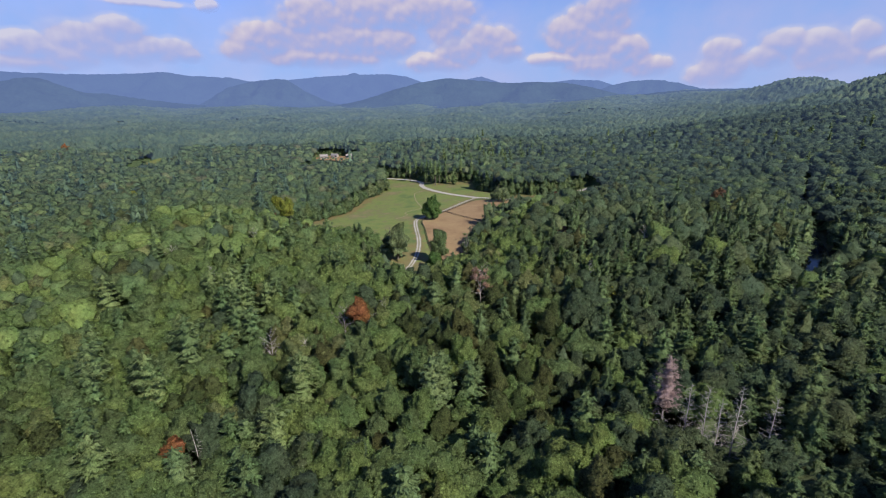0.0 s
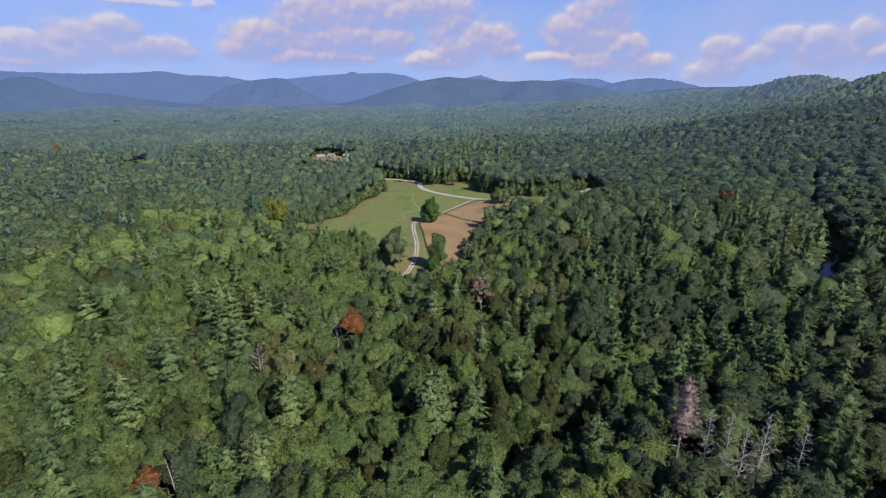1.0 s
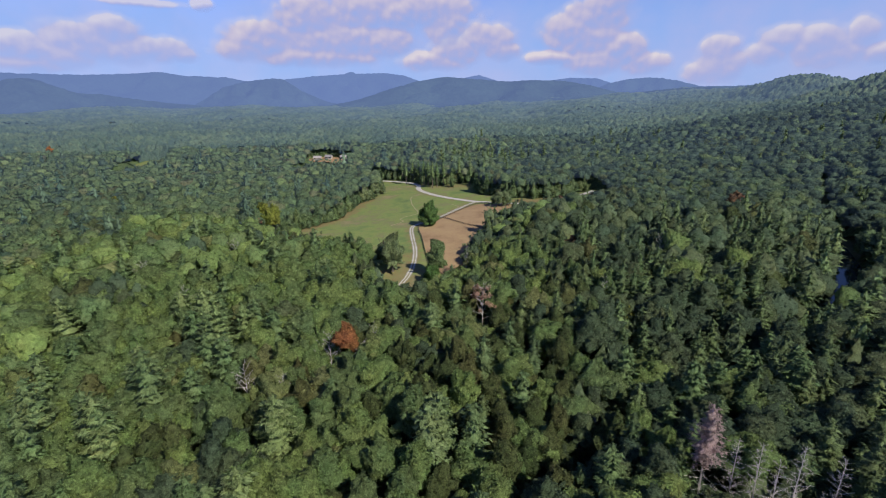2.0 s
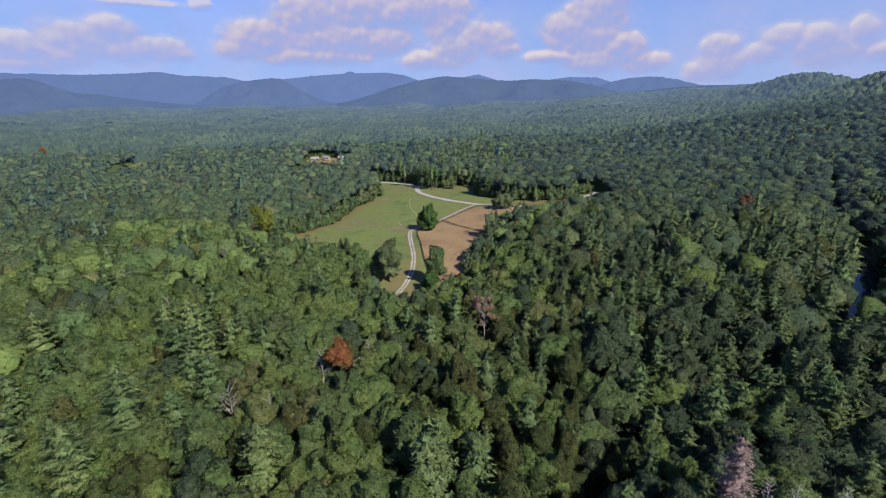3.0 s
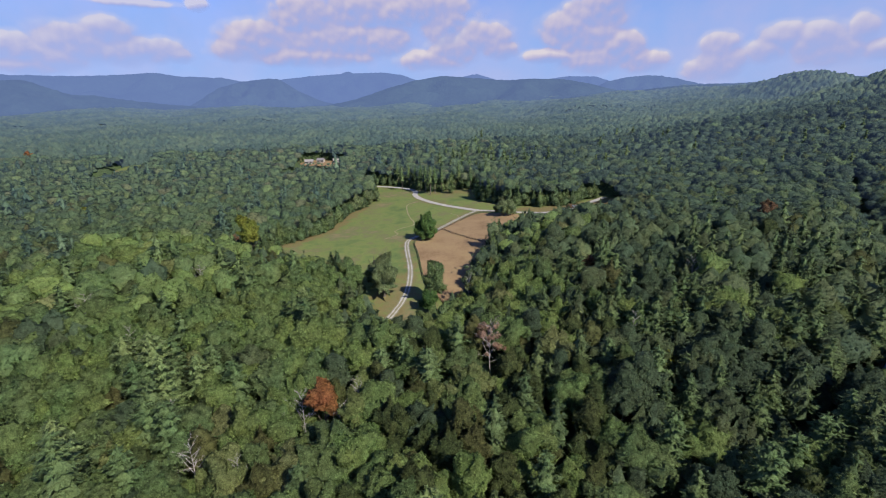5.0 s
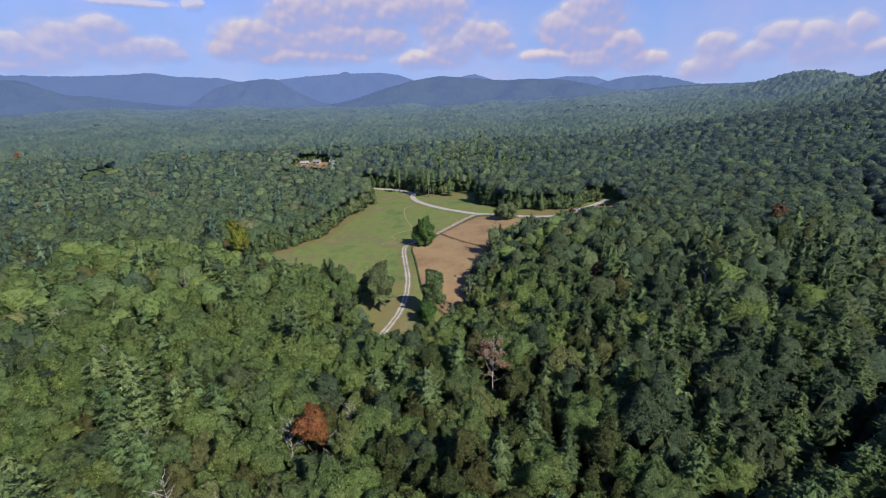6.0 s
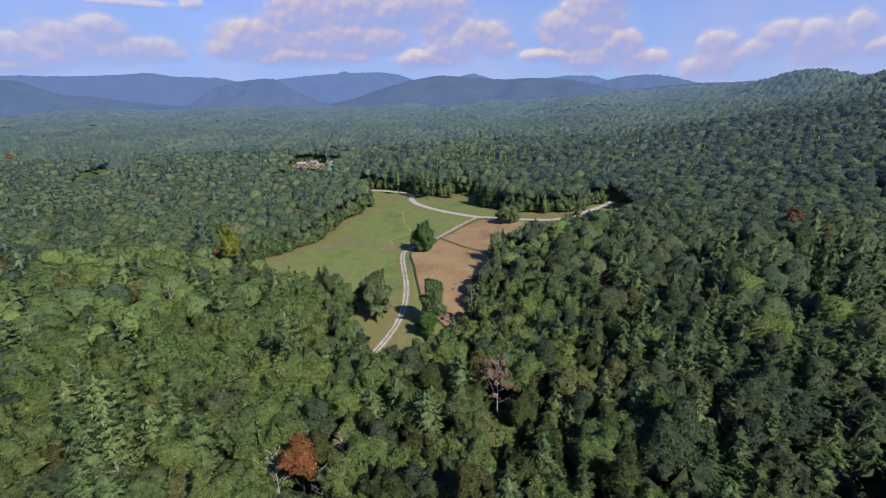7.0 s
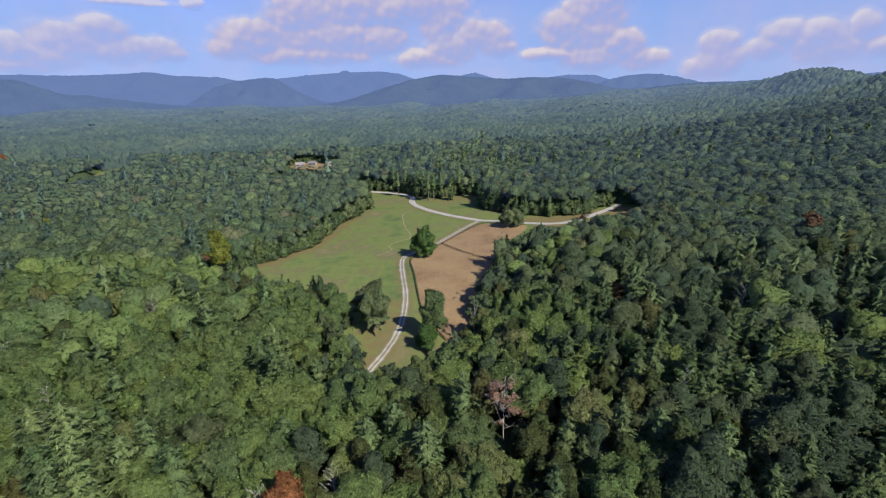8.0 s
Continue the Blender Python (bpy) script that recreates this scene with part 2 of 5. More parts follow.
STREAM = rounded([(300, 372), (258, 318), (230, 281), (205, 238), (182, 206), (152, 180), (105, 152), (75, 139), (50, 128), (32, 110), (18, 102), (8, 88), (0, 58), (-8, 10), (-10, -80)], step=8)


def wobble(x, y, scale, seed):
    """Cheap smooth noise in the plan, about -1 to 1."""
    r = np.random.default_rng(seed)
    v = 0
    for k in range(6):
        a, ph, f = r.uniform(0, 6.28), r.uniform(0, 6.28), r.uniform(0.6, 1.7) / scale
        v = v + np.sin((x * math.cos(a) + y * math.sin(a)) * f * 6.28 + ph)
    return v / 3.2


def height(x, y):
    """The land's height."""
    x, y = np.asarray(x, float), np.asarray(y, float)
    z = -15 + 17 * smooth(110, 310, y) + 10 * smooth(480, 630, y)
    z = z + 0.0524 * np.clip(x, -1500, 1500) * np.where(x < 0, 1 - smooth(420, 800, y), 1)
    z = z + hump(x, y, -150, 215, 75, 90, 15) + hump(x, y, -300, 445, 130, 110, 9)
    z = z - 6 * smooth(70, 220, x) * smooth(150, 330, y)
    z = z + hump(x, y, 1065, 1402, 115, 205, 65) + hump(x, y, 864, 754, 249, 161, 78) + hump(x, y, 540, 570, 190, 150, 17)
    z = z + hump(x, y, -124, 612, 60, 45, 2) + hump(x, y, -345, 640, 80, 50, 3) - hump(x, y, -330, 800, 170, 90, 12)
    z = z + 36 * smooth(1000, 2600, y)
    z = z + 5.0 * wobble(x, y, 420, 3) * smooth(500, 900, np.hypot(x, y)) + 9.0 * wobble(x, y, 700, 4) * smooth(900, 1600, np.hypot(x, y))
    z = z + 1.0 * wobble(x, y, 60, 5) * (1 - smooth(180, 215, y) * (1 - smooth(500, 560, y)))
    return z - 5.0 * np.exp(-(to_line(x, y, STREAM) / 16) ** 2) * (1 - smooth(380, 460, y))


def mesh_of(name, verts, faces, mat, tint=None, smooth_shade=False, normals=None, body=None):
    """One mesh from an array of vertices and an array of faces with equally many corners."""
    verts, faces = np.asarray(verts, np.float32), np.asarray(faces, np.int32)
    me = bpy.data.meshes.new(name)
    n, k = faces.shape
    me.vertices.add(len(verts))
    me.vertices.foreach_set("co", verts.ravel())
    me.loops.add(n * k)
    me.loops.foreach_set("vertex_index", faces.ravel())
    me.polygons.add(n)
    me.polygons.foreach_set("loop_start", np.arange(0, n * k, k, dtype=np.int32))
    me.polygons.foreach_set("use_smooth", np.full(n, smooth_shade))
    me.update(calc_edges=True)
    if tint is not None:
        me.attributes.new("tint", "FLOAT", "FACE").data.foreach_set("value", np.asarray(tint, np.float32))
    if body is not None:
        me.attributes.new("body", "FLOAT", "FACE").data.foreach_set("value", np.asarray(body, np.float32))
    if normals is not None:
        me.polygons.foreach_set("use_smooth", np.full(n, True))
        me.normals_split_custom_set_from_vertices(np.asarray(normals, np.float32))
    me.materials.append(mat)
    return me


def part(name, me, parent, label=""):
    ob = new(name, me)
    ob.parent = parent
    return tagged(ob, label)


def grid_faces(nx, ny):
    i = np.arange(nx * ny).reshape(ny, nx)
    return np.stack([i[:-1, :-1], i[:-1, 1:], i[1:, 1:], i[1:, :-1]], -1).reshape(-1, 4)


def tubes(segments, sides=4):
    """Tapered limbs: (start, end, radius at start, radius at end)."""
    vs, fs, base = [], [], 0
    for a, b, ra, rb in segments:
        a, b = np.array(a, float), np.array(b, float)
        d = (b - a) / max(np.linalg.norm(b - a), 1e-6)
        u = np.cross(d, (0.3, 0.5, 0.81) if abs(d[2]) < 0.9 else (1, 0.2, 0))
        u /= np.linalg.norm(u)
        w = np.cross(d, u)
        ang = np.arange(sides) * 2 * math.pi / sides
        ring = np.cos(ang)[:, None] * u + np.sin(ang)[:, None] * w
        vs += [a + ring * ra, b + ring * rb]
        k = np.arange(sides)
        fs.append(np.stack([k, (k + 1) % sides, (k + 1) % sides + sides, k + sides], 1) + base)
        base += 2 * sides
    return np.concatenate(vs), np.concatenate(fs)


# ---- the land ----
def axis(lo, hi, fine_lo, fine_hi, fine, growth=1.12):
    mid = list(np.arange(fine_lo, fine_hi + 0.1, fine))
    up, s = [], fine
    while (mid + up)[-1] < hi:
        s *= growth
        up.append((mid + up)[-1] + s)
    down, s, at = [], fine, mid[0]
    while at > lo:
        s *= growth
        at -= s
        down.append(at)
    return np.array(down[::-1] + mid + up)


gx, gy = axis(-4900, 4900, -130, 260, 4.0), axis(-3000, 4900, 40, 520, 4.0)
GX, GY = np.meshgrid(gx, gy)
ground = new("ground", mesh_of("ground", np.stack([GX, GY, height(GX, GY)], -1).reshape(-1, 3), grid_faces(len(gx), len(gy)), forest_floor, smooth_shade=True))
tagged(ground, "dark leaf-littered forest floor of a hilly valley", "ground", kind="structure")

CLEARING = rounded([(-97, 285), (-88, 298), (-78, 313), (-66, 336), (-62, 362), (-60, 382), (-53, 398), (-47, 424), (-50, 466), (-66, 490), (-62, 503), (-30, 489), (-13, 464),
                    (2, 449), (18, 450), (36, 448), (39, 420), (36, 398), (47, 380), (64, 367), (93, 361), (112, 380), (121, 372), (94, 340), (73, 332), (58, 334),
                    (47, 326), (36, 307), (26, 275), (19, 258), (13, 241), (7, 222), (-2, 209), (-12, 201), (-20, 203), (-25, 214), (-28, 232), (-34, 246), (-52, 262), (-74, 273)], True)
PADDOCK = rounded([(4, 224), (0, 233), (-5, 248), (-7, 262), (-9, 283), (-11, 297), (-8, 306), (2, 320), (12, 336), (25, 351), (33, 357), (42, 354), (56, 345), (49, 329), (38, 307), (28, 275), (21, 258), (15, 241), (9, 224)], True)

# tree-free ground, outlined from the camera's sight lines to the meadow
OPEN = [(-30, 208), (-20, 204), (-9, 203), (3, 211), (15, 227), (39, 287), (49, 302), (66, 310), (80, 316), (97, 321), (119, 344), (137, 378), (126, 390), (112, 384), (97, 365), (81, 363), (59, 371), (39, 395), (39, 449), (35, 453),
        (1, 451), (-3, 455), (-29, 493), (-55, 505), (-69, 503), (-69, 489), (-51, 463), (-49, 419), (-63, 385), (-69, 333), (-89, 299), (-99, 291), (-99, 283), (-79, 271), (-69, 251), (-49, 253), (-37, 245)]


def sheet(name, outline, mat, lift, label, cell=1.5, category="ground"):
    """A patch of ground cover that follows the land, its rim drawn to the outline."""
    xs, ys = [p[0] for p in outline], [p[1] for p in outline]
    ax, ay = np.arange(min(xs) - cell, max(xs) + 2 * cell, cell), np.arange(min(ys) - cell, max(ys) + 2 * cell, cell)
    X, Y = np.meshgrid(ax, ay)
    faces = grid_faces(len(ax), len(ay))
    P = np.stack([X.ravel(), Y.ravel()], 1)
    c = P[faces].mean(1)
    faces = faces[inside(c[:, 0], c[:, 1], outline)]
    used = np.unique(faces)
    new_index = np.full(len(P), -1)
    new_index[used] = np.arange(len(used))
    faces, P = new_index[faces], P[used]
    edges = np.sort(np.concatenate([faces[:, [i, (i + 1) % 4]] for i in range(4)]), 1)
    e, count = np.unique(edges, axis=0, return_counts=True)
    rim = np.unique(e[count == 1])
    line = np.array(outline + outline[:1])
    a, b = line[:-1], line[1:]
    for v in rim:
        d = b - a
        s = np.clip(((P[v] - a) * d).sum(1) / np.maximum((d * d).sum(1), 1e-9), 0, 1)
        q = a + s[:, None] * d
        P[v] = q[np.argmin(((q - P[v]) ** 2).sum(1))]
    me = mesh_of(name, np.column_stack([P, height(P[:, 0], P[:, 1]) + lift]), faces, mat, smooth_shade=True)
    return tagged(new(name, me), label, category, kind="structure")


def ribbon(name, line, offsets, mat, lift, label):
    """A strip along a line, between two sideways offsets, following the land."""
    p = np.array(line)
    d = np.gradient(p, axis=0)
    d /= np.linalg.norm(d, axis=1)[:, None]
    side = np.stack([d[:, 1], -d[:, 0]], 1)
    n = 4
    r = np.random.default_rng(len(line))
    rows = []
    for k in range(n):
        o = offsets[0] + (offsets[1] - offsets[0]) * k / (n - 1)
        wob = r.normal(0, 0.12, len(p)) if k in (0, n - 1) else 0
        q = p + side * (o + wob)[:, None] if k in (0, n - 1) else p + side * o
        rows.append(np.column_stack([q, height(q[:, 0], q[:, 1]) + lift]))
    V = np.stack(rows, 1).reshape(-1, 3)
    return tagged(new(name, mesh_of(name, V, grid_faces(n, len(p)), mat, smooth_shade=True)), label, "road", kind="structure")


def widened(outline, by):
    """The outline moved outwards."""
    p = np.array(outline)
    d = np.roll(p, -1, 0) - np.roll(p, 1, 0)
    nrm = np.stack([d[:, 1], -d[:, 0]], 1) / np.maximum(np.linalg.norm(d, axis=1), 1e-6)[:, None]
    area = (p[:, 0] * np.roll(p[:, 1], -1) - np.roll(p[:, 0], -1) * p[:, 1]).sum()
    return [tuple(q) for q in p + nrm * (by if area > 0 else -by)]


ROAD_MAIN = rounded([(-30, 199), (-25, 209), (-20, 218.5), (-16.8, 226), (-14.3, 235), (-12.7, 246), (-12.6, 262), (-14.6, 282), (-15.6, 296), (-14.6, 304), (-10, 310), (0, 320), (12, 339), (23, 356), (31, 366)], step=1.5)
ROAD_EAST = rounded([(31, 366), (42, 360), (57, 351), (73, 345), (86, 348), (97, 357), (111, 369), (128, 386)], step=1.5)
ROAD_NORTH = rounded([(31, 366), (24, 373), (11, 388), (0, 404), (-10, 424), (-14, 440), (-14, 456), (-21, 471), (-34, 484), (-60, 499), (-80, 506)], step=1.5)
TRAIL = rounded([(-13, 410), (-19, 400), (-18, 376), (-16, 361), (-13, 347), (-13, 338), (-20, 332), (-24, 325), (-22, 318), (-29, 309)], step=1.5)
FAINT = rounded([(12.5, 362), (16.5, 355), (16, 349), (11, 339), (4, 328), (-2, 320)], step=1.5)
meadow = sheet("meadow", widened(rounded(OPEN, True), 3.0), meadow_mat, 0.10, "sunlit green meadow grass in a forest clearing", category="meadow")
sheet("paddock", PADDOCK, paddock_mat, 0.16, "bare reddish-tan soil of a fenced paddock", category="paddock")
mv = np.empty(len(meadow.data.vertices) * 3, np.float32)
meadow.data.vertices.foreach_get("co", mv)
mx, my = mv[0::3].astype(float), mv[1::3].astype(float)
WEST = [(-103, 282), (-88, 298), (-78, 313), (-66, 336), (-62, 362), (-60, 382), (-53, 398)]
TRACKSIDE = [(-21, 208), (-24, 224), (-23, 240), (-19, 256)]
EASTSIDE = [(62, 358), (80, 353), (95, 360), (112, 366), (126, 376), (112, 352), (100, 340), (84, 334), (66, 338)]
dry_share = np.maximum.reduce([1.1 - to_line(mx, my, WEST) / 9, 0.72 - to_line(mx, my, TRACKSIDE) / 16, 1.1 - to_line(mx, my, EASTSIDE) / 15,
                               0.75 - to_line(mx, my, ROAD_MAIN) / 12, 0.7 - to_line(mx, my, ROAD_NORTH) / 14, 0.75 - to_line(mx, my, [(5, 440), (30, 440), (45, 395)]) / 22])
meadow.data.attributes.new("dry", "FLOAT", "POINT").data.foreach_set("value", np.clip(dry_share, 0, 1).astype(np.float32))
ribbon("road_verge", ROAD_MAIN, (-1.45, 1.45), verge_mat, 0.18, "grey gravel bed of a farm track with grassy middle")
ribbon("wheel_track", ROAD_MAIN, (-1.0, -0.45), gravel_mat, 0.23, "pale gravel wheel track of the farm road")
ribbon("wheel_track", ROAD_MAIN, (0.45, 1.0), gravel_mat, 0.23, "pale gravel wheel track of the farm road")
ribbon("road", ROAD_EAST, (-2.1, 2.1), gravel_mat, 0.21, "pale gravel road past the paddock into the woods")
ribbon("road", ROAD_NORTH, (-2.2, 2.2), gravel_mat, 0.25, "pale gravel road curving up to the pines")
ribbon("trail", FAINT, (-0.26, 0.26), trail_mat, 0.19, "faint worn path curving beside the gravel track")
ribbon("trail", TRAIL, (-0.34, 0.34), trail_mat, 0.19, "narrow trodden footpath through the meadow")


# ---- trees ----
def leaf_sprays(c, n, size, r, soft, long=1.0, along=None, loose=0.22):
    """Leaf sprays: an uneven tilted triangle at every centre, facing about n; each is shaded by the roundness (soft) of the bough that it covers."""
    m = len(c)
    n = n / np.linalg.norm(n, axis=1)[:, None]
    t = r.normal(size=(m, 3)) if along is None else along + r.normal(size=(m, 3)) * 0.25
    u = np.cross(n, t)
    u /= np.linalg.norm(u, axis=1)[:, None] + 1e-9
    v = np.cross(u, n)
    s = (size * r.uniform(0.6, 1.4, m))[:, None]
    k = r.uniform(0.7, 1.25, (3, m, 1)) * s
    tri = [c + v * k[0] * long, c + u * k[1] * 0.9 - v * k[1] * 0.5 * long, c - u * k[2] * 0.9 - v * k[2] * 0.5 * long]
    tri = [q + n * r.uniform(-0.2, 0.2, (m, 1)) * s for q in tri]
    soft = soft + r.normal(size=(m, 3)) * loose
    soft = soft / np.linalg.norm(soft, axis=1)[:, None]
    return np.stack(tri, 1).reshape(-1, 3), np.arange(3 * m).reshape(m, 3), np.repeat(soft, 3, 0)


def ball(r, n):
    v = r.normal(size=(n, 3))
    return v / np.linalg.norm(v, axis=1)[:, None]


def half_open_ball(detail):
    """Directions and faces of a ball without its underside."""
    bm = bmesh.new()
    bmesh.ops.create_icosphere(bm, subdivisions=detail, radius=1.0)
    bm.verts.ensure_lookup_table()
    v = np.array([q.co[:] for q in bm.verts])
    f = np.array([[q.index for q in t.verts] for t in bm.faces])
    bm.free()
    f = f[v[f][:, :, 2].mean(1) > -0.5]
    keep = np.unique(f)
    back = np.zeros(len(v), int)
    back[keep] = np.arange(len(keep))
    return v[keep], back[f]


BALLS = {k: half_open_ball(k) for k in (1, 2, 3)}


def soft_normals(v, f):
    a = np.cross(v[f[:, 1]] - v[f[:, 0]], v[f[:, 2]] - v[f[:, 0]])
    n = np.zeros(v.shape)
    for k in range(3):
        np.add.at(n, f[:, k], a)
    return n / np.maximum(np.linalg.norm(n, axis=1)[:, None], 1e-9)


def over(r, v, f, n, count):
    """Random places over a body's skin, with its normals there."""
    a, b, c = v[f[:, 0]], v[f[:, 1]], v[f[:, 2]]
    area = np.linalg.norm(np.cross(b - a, c - a), axis=1)
    k = r.choice(len(f), count, p=area / area.sum())
    w = r.dirichlet((1, 1, 1), count)
    q = sum(w[:, j:j + 1] * v[f[k, j]] for j in range(3))
    m = sum(w[:, j:j + 1] * n[f[k, j]] for j in range(3))
    return q, m / np.linalg.norm(m, axis=1)[:, None]


def broad_crown(seed, lobes, leaves, size, radius=4.6, tall=9.0, base=9.5, pointed=0.0, body=3, rough=0.10):
    """A broadleaf crown: a closed, rough body over many uneven lobes, with leaf sprays all over it. body 0: sprays alone, loosely round the lobes."""
    r = np.random.default_rng(seed)
    d = ball(r, lobes * 3)
    d = d[d[:, 2] > -0.55][:lobes]
    taper = 1 - pointed * np.clip(d[:, 2], 0, 1)
    reach = r.uniform(0.62, 1.12, len(d))
    centre = np.column_stack([d[:, 0] * radius * reach * taper, d[:, 1] * radius * reach * taper, base + tall * 0.45 + d[:, 2] * tall * 0.5 * reach])
    lr = r.uniform(0.14, 0.33, len(d)) * radius
    if not body:
        q = ball(r, leaves * lobes)
        k = r.integers(0, len(d), len(q))
        c = centre[k] + q * lr[k][:, None] * r.uniform(0.5, 1.1, (len(q), 1))
        v, f, n = leaf_sprays(c, q + (0, 0, 0.5) + r.normal(size=q.shape) * 0.3, np.full(len(c), size), r, q * 0.65 + d[k] * 0.5 + (0, 0, 0.35))
        return v, f, n, np.zeros(len(f))
    u, bf = BALLS[body]
    heart = np.array((0, 0, base + tall * 0.40))
    off = centre - heart
    along = u @ off.T
    gap = lr ** 2 - (off ** 2).sum(1) + along ** 2
    far = np.where(gap > 0, along + np.sqrt(np.maximum(gap, 0)), 0).max(1)
    least = 0.68 / np.sqrt((u[:, 0] ** 2 + u[:, 1] ** 2) / radius ** 2 + u[:, 2] ** 2 / (tall * 0.5) ** 2)
    far = np.maximum(far, least) * (1 + r.uniform(-rough, rough, len(u)))
    bv = heart + u * far[:, None]
    bn = soft_normals(bv, bf) + (0, 0, 0.45)
    bn /= np.linalg.norm(bn, axis=1)[:, None]
    c, m = over(r, bv, bf, bn, leaves * lobes)
    c = c + m * r.uniform(-0.2, 1.9, (len(c), 1)) * size
    v, f, n = leaf_sprays(c, m * 0.7 + (0, 0, 0.4) + r.normal(size=m.shape) * 0.6, np.full(len(c), size), r, m, loose=0.42)
    return np.concatenate([bv, v]), np.concatenate([bf, f + len(bv)]), np.concatenate([bn, n]), np.concatenate([np.ones(len(bf)), np.zeros(len(f))])


def pine_crown(seed, whorl, sprays, size, tall=25.0, base=7.0, wide=4.4, gap=1.1, sides=10):
    """A white pine: tiers of level boughs, each a plume of needle sprays."""
    r = np.random.default_rng(seed)
    C, N, A = [], [], []
    z = base
    while z < tall:
        f = (z - base) / (tall - base)
        reach = wide * (1 - f) ** 0.75 * (0.55 + 0.45 * min(1, f * 4)) + 0.4
        turn = r.uniform(0, 6.28)
        for k in range(whorl):
            a = turn + (k + r.uniform(-0.3, 0.3)) * 6.283 / whorl
            l = reach * r.uniform(0.5, 1.2)
            w = np.array((math.cos(a), math.sin(a), 0))
            side = np.array((-w[1], w[0], 0))
            m = max(2, int(sprays * l / wide))
            s = r.uniform(0.2, 1.0, m) ** 0.8
            rise = r.normal(0, 0.35)
            p = w * (s * l)[:, None] + side * (r.normal(0, 0.17, m) * l * (0.4 + s * 0.8))[:, None]
            p[:, 2] = z + rise + 0.10 * l * s ** 2 * 2.2 + (1 - f) * -0.25 * l * s + r.normal(0, 0.12, m) + f * 0.5 * l * s
            C.append(p)
            N.append(np.array((0, 0, 1.0)) + w * 0.25 + r.normal(size=(m, 3)) * 0.28)
            A.append(np.repeat(w[None], m, 0))
        z += gap * r.uniform(0.5, 1.5)
    C.append(np.array([[0, 0, tall - 0.4 + 0.4 * k] for k in range(3)]))
    N.append(np.array([[0.6, 0.3, 0.5], [-0.6, 0.2, 0.5], [0.1, -0.6, 0.5]]))
    A.append(np.array([[0, 0, 1.0]] * 3))
    C = np.concatenate(C)
    along = np.concatenate(A)
    v, f, n = leaf_sprays(C, np.concatenate(N), np.full(len(C), size), r, along * 0.55 + (0, 0, 0.9), 2.3, along)
    rings = max(6, int((tall - base) * sides / 11))
    rows = []
    for j in range(rings + 1):
        g = j / rings
        reach = (wide * (1 - g) ** 0.75 * (0.55 + 0.45 * min(1, g * 4))) * (0.66 if j % 2 else 0.30)
        a = np.arange(sides) * 6.283 / sides + r.uniform(-0.2, 0.2, sides)
        l = (reach + 0.12) * r.uniform(0.6, 1.25, sides)
        rows.append(np.column_stack([np.cos(a) * l, np.sin(a) * l, base + (tall - base) * g - 0.22 * l + r.normal(0, 0.15, sides)]))
    bv = np.concatenate(rows)
    i = np.arange(rings * sides)
    nxt = i // sides * sides + (i + 1) % sides
    bf = np.concatenate([np.stack([i, nxt, nxt + sides], 1), np.stack([i, nxt + sides, i + sides], 1)])
    bn = soft_normals(bv, bf) + (0, 0, 0.5)
    return np.concatenate([bv, v]), np.concatenate([bf, f + len(bv)]), np.concatenate([bn, n]), np.concatenate([np.ones(len(bf)), np.zeros(len(f))])


def broad_limbs(seed, base=9.5, tall=9.0, radius=4.6, count=7):
    r = np.random.default_rng(seed)
    seg = []
    for k in range(count):
        a, z = r.uniform(0, 6.28), base - 2.5 + k * 0.7
        l = radius * r.uniform(0.5, 0.8)
        tip = np.array((math.cos(a) * l, math.sin(a) * l, z + tall * r.uniform(0.25, 0.5)))
        mid = np.array((math.cos(a) * l * 0.45, math.sin(a) * l * 0.45, z + tall * 0.12))
        seg += [((0, 0, z), mid, 0.13, 0.09), (mid, tip, 0.09, 0.03)]
    return tubes(seg)


def trunk_segments(h, r0, lean=0.0, bits=4):
    pts = [np.array((lean * (k / bits) ** 2 * h + 0.08 * math.sin(k * 2.1), 0.08 * math.cos(k * 1.7), h * k / bits)) for k in range(bits + 1)]
    rad = [r0 * (1.25 if k == 0 else 1) * (1 - 0.85 * k / bits) for k in range(bits + 1)]
    return [(pts[k], pts[k + 1], rad[k], rad[k + 1]) for k in range(bits)]


def bare_branches(seed, h, low, spread, count, twigs, up=0.5, thick=0.07, twig=0.04):
    """Bare branches with their twigs round a trunk of height h, each a mesh of its own."""
    r = np.random.default_rng(seed)
    made = []
    for k in range(count):
        f = k / max(1, count - 1)
        z = low + (h - low) * f * 0.97
        a = k * 2.4 + r.uniform(-0.5, 0.5)
        l = spread * (1 - 0.7 * f) * r.uniform(0.55, 1.15)
        w = np.array((math.cos(a), math.sin(a), up * r.uniform(0.4, 1.4)))
        p = np.array((0, 0, z))
        rad = thick * (1 - 0.5 * f)
        seg = []
        for j in range(3):
            q = p + (w + r.normal(0, 0.18, 3)) * l / 3
            seg.append((p, q, rad * (1 - j * 0.28), rad * (0.72 - j * 0.28) + 0.012))
            for t in range(twigs):
                e = q + (w * 0.6 + r.normal(0, 0.5, 3)) * l * 0.25
                seg.append((q, e, twig, twig * 0.4))
            p = q
        made.append(tubes(seg, 3))
    return made


